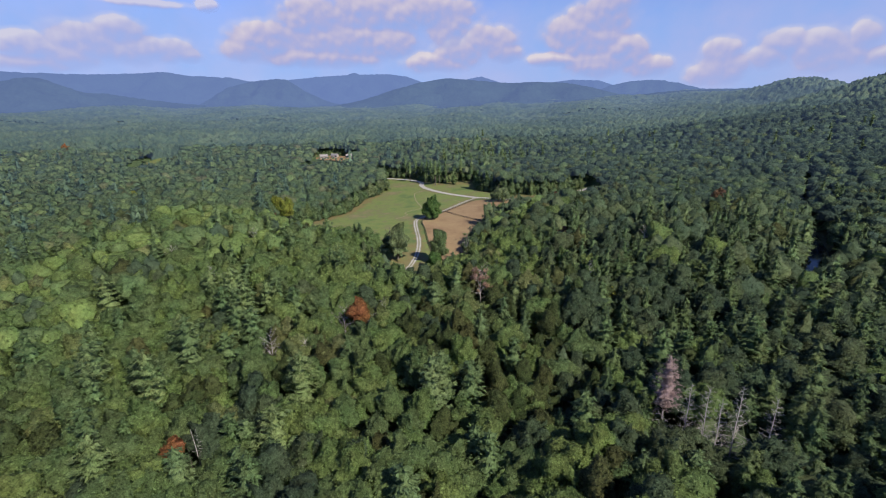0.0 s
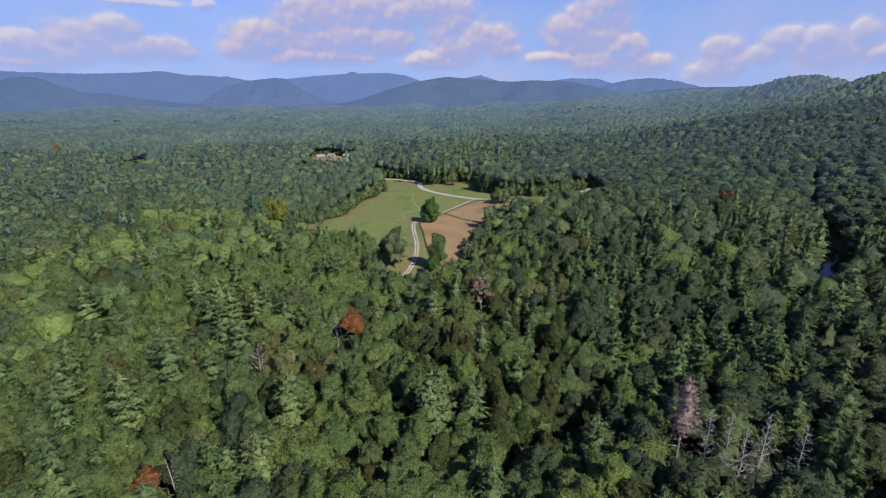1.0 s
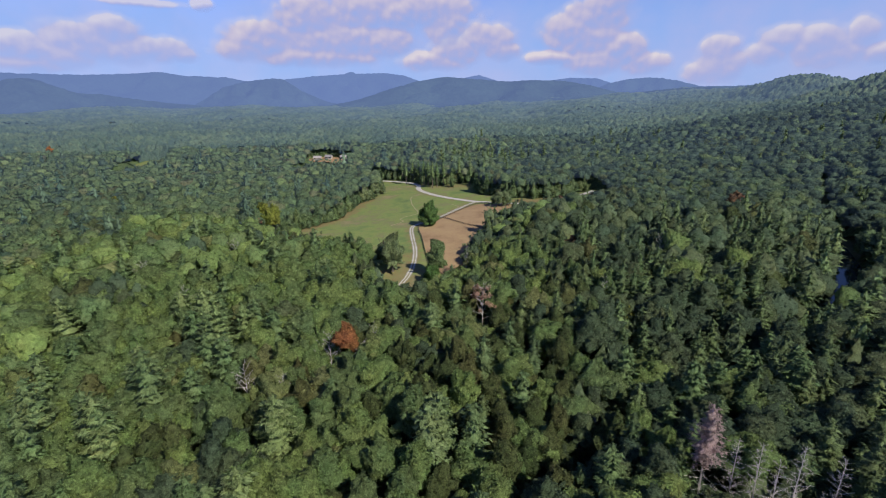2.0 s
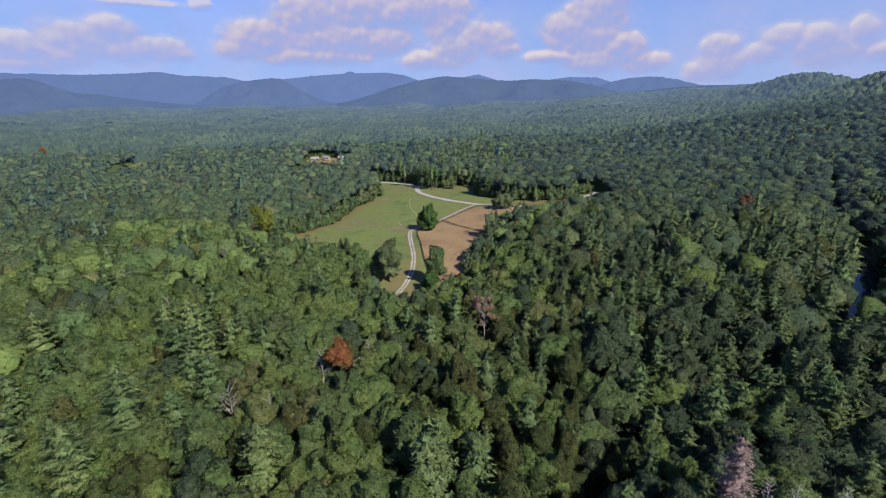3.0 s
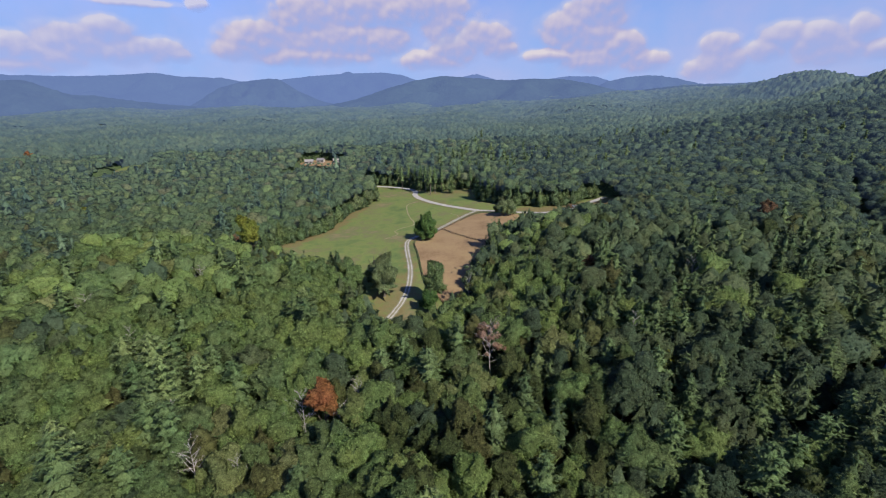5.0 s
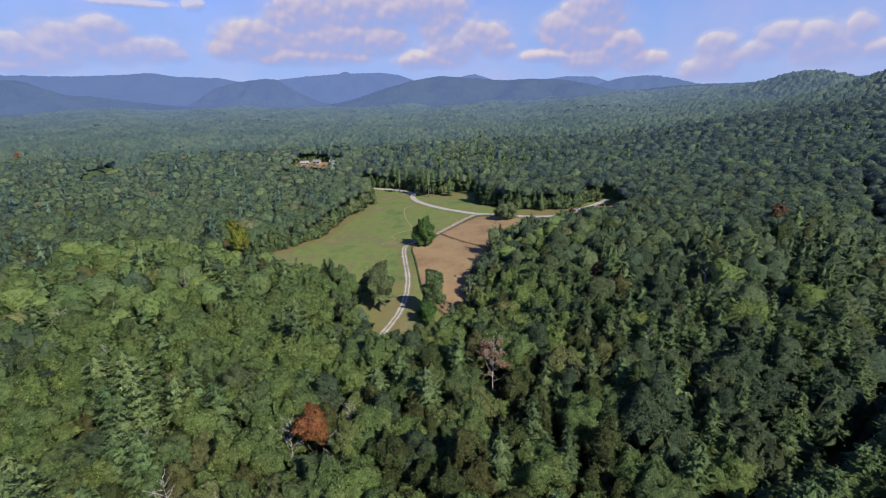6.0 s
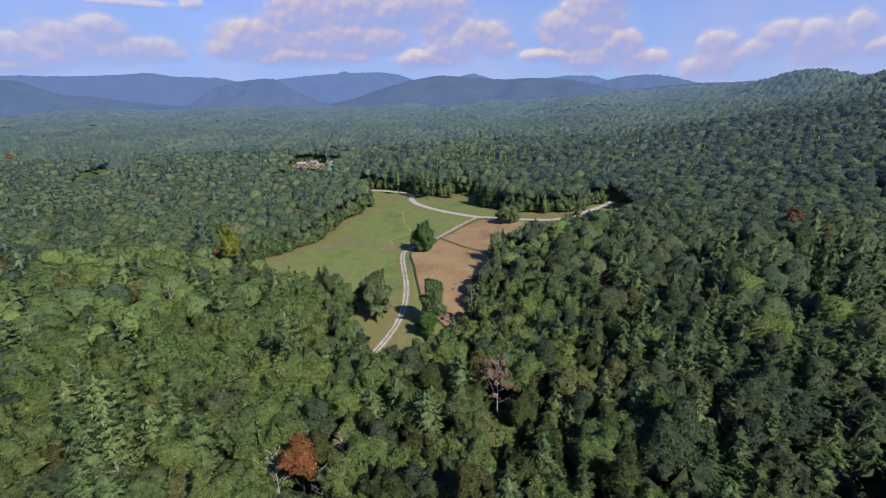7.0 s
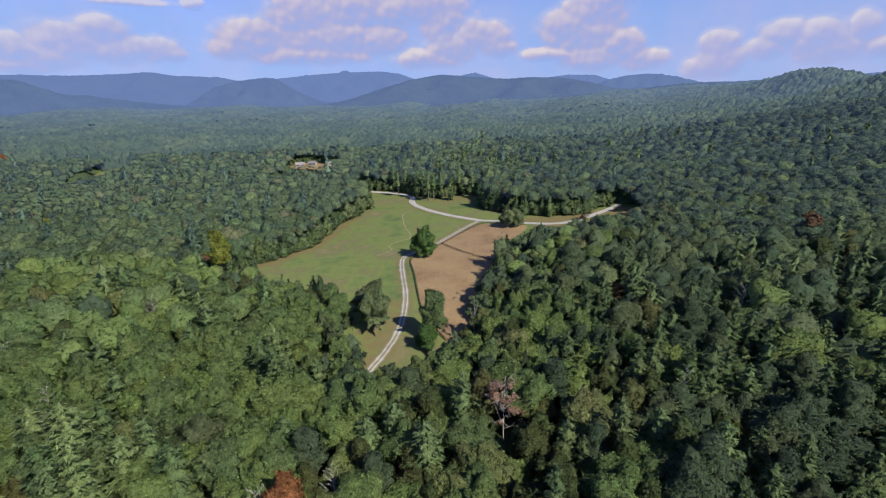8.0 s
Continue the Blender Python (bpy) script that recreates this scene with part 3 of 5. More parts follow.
def tree(name, crown, crown_mat, limbs, trunk_h, trunk_r, label, category="tree", group="", wood=None, lean=0.0, bare=()):
    """A tree as one thing: a trunk with its limbs, bare branches and a crown under an Empty at its foot."""
    top = new(name)
    top.empty_display_size = 0.5
    v, f = tubes(trunk_segments(trunk_h, trunk_r, lean), 6)
    if limbs is not None:
        f = np.concatenate([f, limbs[1] + len(v)])
        v = np.concatenate([v, limbs[0]])
    part("trunk", mesh_of("trunk", v, f, wood or bark), top)
    for b in bare:
        part("branch", mesh_of("branch", *b, wood or bark), top)
    if crown is not None:
        part("crown", mesh_of("crown", crown[0], crown[1], crown_mat, normals=crown[2], body=crown[3]), top)
    return tagged(top, label, category, group)


def stand(ob, x, y, scale=1.0, turn=0.0, sink=0.15, tall=1.0):
    m = Matrix.Translation((x, y, float(height(x, y)) - sink)) @ Matrix.Rotation(turn, 4, "Z") @ Matrix.Diagonal((scale, scale, scale * tall, 1))
    ob.matrix_basis = m
    return ob


def stand_copy(ob, x, y, scale=1.0, turn=0.0, sink=0.15, tall=1.0):
    m = Matrix.Translation((x, y, float(height(x, y)) - sink)) @ Matrix.Rotation(turn, 4, "Z") @ Matrix.Diagonal((scale, scale, scale * tall, 1))
    return copy_thing(ob, m @ Matrix.Diagonal((*[1 / s for s in ob.scale], 1)))


# -- trees that stand out, each in its own place --
TAKEN = []


def own(ob, x, y, scale=1.0, turn=0.0, room=4.0, tall=1.0):
    TAKEN.append((x, y, room))
    return stand(ob, x, y, scale, turn, tall=tall)


own(tree("lone_tree", broad_crown(41, 60, 60, 0.30, 4.4, 19.0, -4.2, 0.1, 3, 0.06), leaf_dark, broad_limbs(41, 4, 12), 12, 0.4, "dense round-crowned shade tree alone beside the gravel track"), -4.5, 304, 1.18, 0.4, 6)
own(tree("field_tree", broad_crown(42, 34, 50, 0.30, 3.7, 19.0, -1.0, 0.2, 3, 0.06), leaf_green, broad_limbs(42, 6, 12, 3.4, 9), 15, 0.35, "tall ragged tree at the edge of the paddock"), -1.5, 228, 1.25, 0.0, 4)
own(tree("field_tree", broad_crown(44, 26, 55, 0.30, 3.6, 14.0, -2.2), leaf_dark, broad_limbs(44, 4, 9, 3, 8), 10, 0.3, "dark leafy tree at the edge of the paddock"), -4.0, 222.5, 1.0, 0.0, 4)
own(tree("paddock_tree", broad_crown(49, 20, 70, 0.28, 2.8, 14.0, 5.0, 0.2, 0), leaf_grey, broad_limbs(49, 8, 9, 2.6, 9), 18, 0.15, "thin-crowned tree with a pale bare trunk at the paddock's corner", wood=dead_wood), 12.5, 224.5, 1.0, 0.0, 3)
own(tree("track_tree", broad_crown(43, 40, 50, 0.30, 4.3, 19.5, -2.4, 0.1, 3, 0.05), leaf_grey, broad_limbs(43, 6, 12, 3.6, 9), 15, 0.35, "grey-green tree standing in dry grass by the track"), -23.0, 236, 1.3, 1.0, 5)
own(tree("track_tree", broad_crown(45, 26, 50, 0.30, 3.2, 13.0, -2.0, 0.1, 3, 0.05), leaf_grey, broad_limbs(45, 5, 9, 3, 7), 10, 0.3, "smaller grey-green tree beside the meadow"), -28.0, 246, 1.45, 1.0, 4)
for x, y, s, k in [(-56, 394, 1.15, 48), (-50, 413, 1.05, 49), (-45, 425, 0.8, 50)]:
    own(tree("edge_tree", broad_crown(k, 30, 50, 0.32, 4.2, 13.0, -0.8), leaf_grey, broad_limbs(k, 5, 11, 3.6, 8), 13, 0.3, "grey-green tree reaching out into the meadow"), x, y, s, k, 4)
for x, y, s, k in [(45.5, 346, 1.05, 46), (50.5, 345, 0.85, 47)]:
    own(tree("roadside_tree", broad_crown(k, 32, 50, 0.32, 4.6, 13.0, -0.8), leaf_grey, broad_limbs(k, 5, 11, 3.6, 8), 13, 0.32, "grey-green tree beside the gravel road junction"), x, y, s, k, 5)
own(tree("autumn_maple_tree", broad_crown(51, 16, 110, 0.25, 3.4, 9.5, 12.0, 0.0, 3, 0.16), leaf_orange, broad_limbs(51, 10, 9, 3), 17, 0.28, "orange-red autumn maple among green woods"), -31, 151.5, 1.2, 0, 4.6)
own(tree("autumn_maple_tree", broad_crown(52, 12, 90, 0.27, 2.8, 5.0, 13.5), leaf_orange, broad_limbs(52, 11, 6, 3), 15, 0.25, "small orange autumn tree among green woods"), -67, 93, 1.0, 0, 4.6)
own(tree("yellowing_tree", broad_crown(53, 26, 60, 0.30, 4.0, 13, 6), leaf_yellow, broad_limbs(53), 15, 0.3, "yellowing broadleaf tree at the meadow's edge"), -90, 270, 1.3, 0, 5)
TAKEN.append((-85, 260, 5))
own(tree("withered_tree", broad_crown(54, 26, 90, 0.24, 3.5, 10.5, 9.0, body=0), leaf_withered, None, 18, 0.16, "half-bare withered tree with rusty brown leaves", wood=dead_wood, bare=bare_branches(54, 19, 8, 4.6, 20, 3, 1.1, 0.07)), 14.6, 176, 1.25, 0, 4.2)
own(tree("dead_pine", pine_crown(61, 7, 40, 0.18, 26.5, 14.0, 3.6, 1.0), needle_pink, None, 26, 0.28, "dead pine still holding pinkish-brown needles", wood=dead_wood, bare=bare_branches(61, 25, 6, 2.8, 40, 3, 0.35, 0.045, 0.022)), 52, 97.5, 1.12, 0, 4.5)
for k, (x, y, h, sp) in enumerate([(56, 94, 21, 3.6), (58.5, 91, 22, 3.8), (59.5, 87.5, 21, 3.3), (64, 88, 23.5, 4.4), (73, 88.5, 20, 4.2)]):
    own(tree("dead_pine", None, None, None, h, 0.19, "bare bleached dead pine with level broken branches", group="dead pines", wood=dead_wood, bare=bare_branches(70 + k, h, 6, sp * 0.72, 58, 4, 0.40, 0.040, 0.020)), x, y, 1.14, k * 1.3, 4.2)
own(tree("snag", None, None, None, 17.0, 0.20, "bleached branch-stubbed snag leaning among green trees", wood=dead_wood, lean=-0.05, bare=bare_branches(80, 16.5, 8, 1.5, 20, 1, 0.2, 0.05, 0.03)), -61, 93, 1.25, 0.5, 3)
DEADS = [(-57.5, 136.5, 22, 4.8), (-45, 131, 21, 3.2), (-94, 179, 21, 4.4), (97, 213, 20, 4.8), (-36.5, 151.5, 22, 4.4), (-26, 147, 20, 3.8), (-23, 156, 22, 2.8), (-68, 150, 21, 3.0), (36, 122, 15, 3.8), (-118, 196, 20, 3.8), (59, 177, 22, 2.6), (-92, 222, 20, 3.4)]
for k, (x, y, h, sp) in enumerate(DEADS):
    own(tree("dead_tree", None, None, None, h * 0.85, 0.26, "bare grey dead broadleaf tree among living woods", group="dead broadleaf trees", wood=dead_wood, bare=bare_branches(90 + k, h, h * 0.5, sp, 20, 4, 1.1, 0.075, 0.03)), x, y, 1.0, k, 3.0)
TAKEN += [(13.5, 168, 5), (51, 89, 5), (47, 84, 4), (59, 82, 3), (66, 83, 3), (54, 90, 4), (57, 86, 3), (70, 84, 3), (-29, 144, 3.5), (-26, 151, 4), (-33, 146, 3), (-60, 87, 3)]

# tall white pines over the broadleaf canopy
GREAT_PINES = [tree("white_pine_tree", pine_crown(33 + k, 7, 46, 0.37, tall, base, wide, gap), leaf_pale_pine, None, tall - 0.5, 0.34, "tall pale green white pine with broad level boughs", group="tall white pines") for k, (tall, base, wide, gap) in enumerate([(29, 9, 7.4, 2.1), (27, 9, 6.6, 1.9)])]
own(GREAT_PINES[0], -85, 136, 1.0, 0.4, 4.6)
own(GREAT_PINES[1], -85, 116, 1.0, 1.4, 4.4)
for k, (x, y, s) in enumerate([(-73, 157, 0.98), (-90, 169, 0.95), (-66, 161, 0.9), (-5, 119, 0.85), (-42, 115, 0.9), (-48, 204, 0.85), (-125, 162, 0.9), (-77, 222, 0.85), (-81, 167, 1.0), (-104, 121, 0.95), (-43, 94, 0.9), (-81, 87, 0.95)]):
    stand_copy(GREAT_PINES[k % 2], x, y, s, k * 1.7)
    TAKEN.append((x, y, 4.4))

RUSTY = [(168, 274, leaf_brown, 1.0, "rust-brown tree among dark green woods"), (178, 285, leaf_brown, 0.95, "reddish-brown tree among dark green woods"), (-500, 657, leaf_orange, 1.1, "orange tree far off in the woods"),
         (64, 165, leaf_yellow, 0.85, "yellowing tree among dark green woods"), (62, 226, leaf_brown, 0.9, "brownish tree among green woods"), (-101, 97, leaf_olive, 1.0, "olive-brown tree among green woods"),
         (-107, 306, leaf_yellow, 0.9, "yellowing tree in the green woods"), (-113, 100, leaf_olive, 1.0, "dull olive tree among green woods"), (86, 334, leaf_brown, 0.42, "low rust-coloured tree beside the gravel road"), (30, 150, leaf_yellow, 0.8, "yellow-green tree among olive woods"), (-103, 283, leaf_brown, 0.6, "small brownish tree beside a yellow-green one"), (-119, 419, leaf_brown, 0.75, "pale brownish tree in the green woods"), (-248, 382, leaf_yellow, 0.85, "yellowing tree far off in the woods")]
for k, (x, y, mat, s, lab) in enumerate(RUSTY):
    own(tree("turning_tree", broad_crown(400 + k, 20, 60, 0.46, 4.2, 10.5, 9.0, 0.2), mat, broad_limbs(400 + k), 15, 0.26, lab), x, y, s, k, 3.6)

# -- the kinds of living tree, near --
BROAD_KINDS = [
    ("oak_tree", 26, 5.1, 9.5, 9.0, 0.0, leaf_green, "full-crowned green oak in the forest canopy", "green oaks"),
    ("maple_tree", 23, 4.6, 10.5, 8.5, 0.2, leaf_green, "round-topped green maple in the forest canopy", "green maples"),
    ("oak_tree", 28, 5.6, 8.5, 9.5, 0.0, leaf_green, "wide-crowned green oak in the forest canopy", "green oaks"),
    ("poplar_tree", 21, 3.7, 13.5, 8.5, 0.4, leaf_green, "tall narrow green poplar in the canopy", "green poplars"),
    ("hickory_tree", 20, 3.3, 12.5, 7.5, 0.5, leaf_olive, "narrow olive-green hickory in the canopy", "olive hickories"),
    ("hickory_tree", 21, 4.0, 11.5, 7.5, 0.35, leaf_olive, "dull olive-green hickory in the canopy", "olive hickories"),
    ("red_oak_tree", 25, 4.7, 10, 9.0, 0.1, leaf_shade, "dark green oak in the forest canopy, darkened partly for shade", "dark oaks"),
    ("red_oak_tree", 22, 4.1, 12, 8.5, 0.3, leaf_shade, "tall dark green oak in the canopy, darkened partly for shade", "dark oaks")]
OAKS = {}
for k, (name, n, rad, tall, base, pt, mat, lab, grp) in enumerate(BROAD_KINDS):
    for tier, (leaves, size) in enumerate([(50, 0.25), (22, 0.33)]):
        OAKS[k, tier] = tree(name, broad_crown(10 + k, int(n * 1.7), leaves, size, rad * 1.06, tall, base, pt), mat, broad_limbs(10 + k), 15, 0.27, lab, group=grp)
PINE_KINDS = [("white_pine_tree", 6, 34, 27, 8, 6.4, 1.6, leaf_pine, "tall feathery white pine with level boughs", "white pines"),
              ("white_pine_tree", 6, 30, 24, 7, 5.6, 1.5, leaf_pine, "feathery light green white pine", "white pines"),
              ("hemlock_tree", 6, 26, 22, 6, 4.6, 1.3, leaf_hemlock, "dense dark green hemlock", "dark hemlocks")]
PINES_NEAR = {}
for k, (name, w, sp, tall, base, wide, gap, mat, lab, grp) in enumerate(PINE_KINDS):
    for tier, (more, size) in enumerate([(1.3, 0.34), (0.75, 0.45)]):
        PINES_NEAR[k, tier] = tree(name, pine_crown(30 + k, w, int(sp * more), size, tall, base, wide, gap), mat, None, tall - 0.5, 0.3, lab, group=grp)

# a plan of the woods: jittered rows, thinned by clearing, stream and the trees above
def scatter(x0, x1, y0, y1, step, seed):
    r = np.random.default_rng(seed)
    X, Y = np.meshgrid(np.arange(x0, x1, step), np.arange(y0, y1, step * 0.87))
    X = X + (np.arange(X.shape[0]) % 2 * step / 2)[:, None]
    X, Y = X + r.uniform(-0.36, 0.36, X.shape) * step, Y + r.uniform(-0.36, 0.36, X.shape) * step
    return X.ravel(), Y.ravel()


FIELD_FAR = [(-372, 612), (-374, 650), (-346, 654), (-318, 620), (-317, 596), (-340, 592)]
YARD = [(-152, 602), (-137, 624), (-112, 612), (-94, 590), (-96, 578), (-116, 584)]



def growth(x, y):
    """How tall the trees stand: lower along the southern edge of the open land, to fit the camera's view."""
    return 0.64 + 0.36 * np.maximum(smooth(0, 28, to_line(x, y, OPEN + OPEN[:1])), smooth(330, 370, y))


def wooded(x, y, room=4.0):
    ok = ~inside(x, y, CLEARING) & (to_line(x, y, CLEARING + CLEARING[:1]) > room * 0.75)
    wide = 3.0 + 4.6 * np.exp(-((x - 180) / 20) ** 2)
    ok &= to_line(x, y, STREAM) > wide
    ok &= ~inside(x, y, FIELD_FAR) & ~inside(x, y, YARD) & (to_line(x, y, ROAD_EAST) > 5) & (to_line(x, y, ROAD_NORTH) > 5)
    ok &= ~inside(x, y, OPEN)
    for tx, ty, tr in TAKEN:
        ok &= np.hypot(x - tx, y - ty) > tr
    return ok


def pine_share(x, y):
    """How many of the trees are pines: most by the stream and on its far bank."""
    near = 1 - smooth(190, 270, y)
    return np.clip((0.10 + 0.38 * smooth(15, 80, x + 0.25 * (y - 120))) * near + 0.12 * wobble(x, y, 70, 21) * (0.35 + 0.65 * near) + hump(x, y, 20, 510, 80, 45, 0.22), 0.02, 0.8)


def olive_share(x, y):
    return np.clip(hump(x, y, 12, 145, 28, 45, 0.6) + 0.08 + 0.12 * wobble(x, y, 90, 22), 0.02, 0.85)


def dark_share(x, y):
    """How many broadleaf trees are of the dark kinds, coloured partly for shade: most on the stream's far bank."""
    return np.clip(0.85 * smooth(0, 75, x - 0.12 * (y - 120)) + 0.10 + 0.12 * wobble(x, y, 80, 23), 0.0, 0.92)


# white pines that the eye picks out
own(PINES_NEAR[0, 0], -3, 113.5, 1.0, 0.2, 3.6)
for x, y, s, k in [(5, 112, 0.98, 0), (-79.5, 128.5, 1.16, 0), (-104, 121, 1.1, 0), (-84, 116, 1.05, 1), (-66, 144, 1.12, 1), (-74, 152, 1.05, 0), (-82, 160, 1.05, 1), (32, 97, 1.0, 1), (7, 86, 0.95, 0), (-42, 88, 0.9, 1), (-48, 206, 0.9, 1), (-88, 232, 0.9, 0)]:
    TAKEN.append((x, y, 3.6))
    stand_copy(PINES_NEAR[k, 0], x, y, s, x) if (k, 0) != (1, 0) or x != -84 else stand(PINES_NEAR[1, 0], x, y, s, x)

X, Y = scatter(-150, 170, 55, 262, 7.0, 100)
ok = wooded(X, Y, 3.6) & (np.abs(X) < 0.92 * (Y + 28))
X, Y = X[ok], Y[ok]
rank = np.hypot(X, Y - 95) + 0.25 * np.abs(X)
order = np.argsort(rank)
X, Y = X[order], Y[order]
kind_r = np.random.default_rng(200)
near_broad = near_pine = 0
placed = {("pine", 0, 0), ("pine", 1, 0)}
count = {}
REST = []
limit = growth(X, Y)


def put(kit, what, k, tier, x, y, s, turn, tl):
    """The first of a kind is the thing itself, the others its copies."""
    if (what, k, tier) in placed:
        stand_copy(kit[k, tier], x, y, s, turn, tall=tl)
    else:
        stand(kit[k, tier], x, y, s, turn, tall=tl)
        placed.add((what, k, tier))


for x, y, lim in zip(X, Y, limit):
    a, b, c, s, turn, tl, pick = kind_r.uniform(), kind_r.uniform(), kind_r.uniform(), kind_r.uniform(0.88, 1.16), kind_r.uniform(0, 6.28), kind_r.uniform(0.88, 1.12), kind_r.integers(0, 12)
    s *= lim
    if a < pine_share(x, y):
        k = (2 if pick % 6 else 1) if x > 8 else pick % 2
        if near_pine < 210:
            put(PINES_NEAR, "pine", k, 0 if near_pine < 105 else 1, x, y, s * 0.95, turn, tl)
            near_pine += 1
        else:
            REST.append((x, y, s, turn, tl, 3 + k))
    else:
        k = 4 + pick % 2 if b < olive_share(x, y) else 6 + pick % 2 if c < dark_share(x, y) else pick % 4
        if near_broad < 620 and count.get(BROAD_KINDS[k][0], 0) < 290:
            put(OAKS, "broad", k, 0 if near_broad < 250 else 1, x, y, s, turn, tl)
            near_broad += 1
            count[BROAD_KINDS[k][0]] = count.get(BROAD_KINDS[k][0], 0) + 1
        else:
            REST.append((x, y, s, turn, tl, 7 if k > 5 else 6 if k > 3 else k % 3))
for what, kit in (("pine", PINES_NEAR), ("broad", OAKS)):
    for (k, tier), ob in kit.items():
        if (what, k, tier) not in placed:
            stand(ob, -60.0 - 9 * k, 60.0 - 9 * tier)


# -- the woods beyond, joined --
def templates(leaves, lobes, size, pine_whorl, pine_sprays, pine_size, gap, body=2):
    broad = [broad_crown(310 + k, lobes, leaves, size, *q, body, 0.09) for k, q in enumerate([(5.2, 9.5, 9, 0), (4.8, 10.5, 8.5, 0.2), (4.7, 11.0, 8.8, 0.2)])]
    pine = [pine_crown(330 + k, pine_whorl, pine_sprays, pine_size, tall, base, wide, gap, 6) for k, (tall, base, wide) in enumerate([(26, 8, 5.4), (23, 7, 4.9), (21, 6, 4.5)])]
    return broad + pine + [broad_crown(350 + k, lobes, leaves, size, *q, body, 0.09) for k, q in enumerate([(4.2, 10, 8.2, 0.2), (4.9, 10.0, 8.7, 0.1)])]


def join_woods(name, label, rows, kit, mats):
    """Trees joined by foliage colour into stuff; rows: x, y, scale, turn, tallness, kind."""
    rows = np.array(rows)
    for mat, kinds in mats:
        V, F, T, W, B, at = [], [], [], [], [], 0
        for k in kinds:
            q = rows[rows[:, 5] == k]
            if not len(q):
                continue
            v, f, nn, solid = kit[k]
            ca, sn = np.cos(q[:, 3])[:, None], np.sin(q[:, 3])[:, None]
            s = q[:, 2][:, None]
            z = height(q[:, 0], q[:, 1])[:, None]
            P = np.stack([(v[:, 0] * ca - v[:, 1] * sn) * s + q[:, :1], (v[:, 0] * sn + v[:, 1] * ca) * s + q[:, 1:2], v[:, 2] * s * q[:, 4:5] + z], -1)
            V.append(P.reshape(-1, 3))
            W.append(np.stack([nn[:, 0] * ca - nn[:, 1] * sn, nn[:, 0] * sn + nn[:, 1] * ca, np.repeat(nn[None, :, 2], len(q), 0)], -1).reshape(-1, 3))
            F.append((f[None] + (np.arange(len(q)) * len(v))[:, None, None]).reshape(-1, f.shape[1]) + at)
            own_tone = (np.abs(np.sin(q[:, 0] * 12.9898 + q[:, 1] * 78.233)) * 43758.5) % 1
            # tones fall towards +x: the right slopes' shade put into the leaf colour
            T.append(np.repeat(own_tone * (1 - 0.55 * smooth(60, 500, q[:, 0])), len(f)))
            B.append(np.tile(solid, len(q)))
            at += len(q) * len(v)
        if V:
            ob = new(name, mesh_of(name, np.concatenate(V), np.concatenate(F), mat, np.concatenate(T), normals=np.concatenate(W), body=np.concatenate(B)))
            tagged(ob, label, "woods", kind="stuff")


def kinds_for(x, y, seed):
    r = np.random.default_rng(seed)
    n = len(x)
    a, b = r.uniform(size=n), r.uniform(size=n)
    pine = a < pine_share(x, y)
    olive = b < olive_share(x, y)
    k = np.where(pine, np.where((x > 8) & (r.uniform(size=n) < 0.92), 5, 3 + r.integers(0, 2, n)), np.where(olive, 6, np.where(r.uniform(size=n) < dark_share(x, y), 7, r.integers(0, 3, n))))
    return [tuple(q) for q in np.column_stack([x, y, r.uniform(0.74, 1.04, n) * growth(x, y), r.uniform(0, 6.28, n), r.uniform(0.92, 1.08, n), k])]


MIDDLE = [(stuff_mid, (0, 1, 2)), (stuff_pine, (3, 4)), (stuff_hemlock, (5,)), (stuff_mid_olive, (6,)), (stuff_mid_shade, (7,))]
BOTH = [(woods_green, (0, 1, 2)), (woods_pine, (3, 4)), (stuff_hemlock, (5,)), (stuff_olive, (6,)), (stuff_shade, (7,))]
X, Y = scatter(-640, 660, -60, 640, 6.0, 101)
near_block = (X > -150) & (X < 170) & (Y > 55) & (Y < 262) & (np.abs(X) < 0.92 * (Y + 28))
ok = wooded(X, Y, 3.6) & ~near_block & (np.abs(X) < 0.98 * (Y + 40) + 30 * (Y < 100))
rows = kinds_for(X[ok], Y[ok], 102)
# trees kept low here so yard and far meadow show to the camera
FRONT = lambda q: (abs(q[0] + 121) < 27 and 500 < q[1] < 600) or (abs(q[0] + 338) < 26 and 520 < q[1] < 600)
rows = [(q[0], q[1], q[2] * min(1, 0.34 + (590 - q[1]) * 0.0052), *q[3:]) if FRONT(q) else q for q in rows]
far_of = [math.hypot(q[0], q[1] - 60) for q in rows]
join_woods("woods", "broadleaf and pine woods of the middle distance", REST + [q for q, d in zip(rows, far_of) if d < 235 and q[1] > 30], templates(12, 30, 0.36, 5, 13, 0.52, 1.7), MIDDLE)
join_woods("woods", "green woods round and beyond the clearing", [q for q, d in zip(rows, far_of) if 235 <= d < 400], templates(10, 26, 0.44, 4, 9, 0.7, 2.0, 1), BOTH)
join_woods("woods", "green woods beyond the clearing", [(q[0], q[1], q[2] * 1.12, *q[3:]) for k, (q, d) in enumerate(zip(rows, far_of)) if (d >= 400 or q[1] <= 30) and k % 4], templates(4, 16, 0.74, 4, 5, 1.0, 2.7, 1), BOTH)
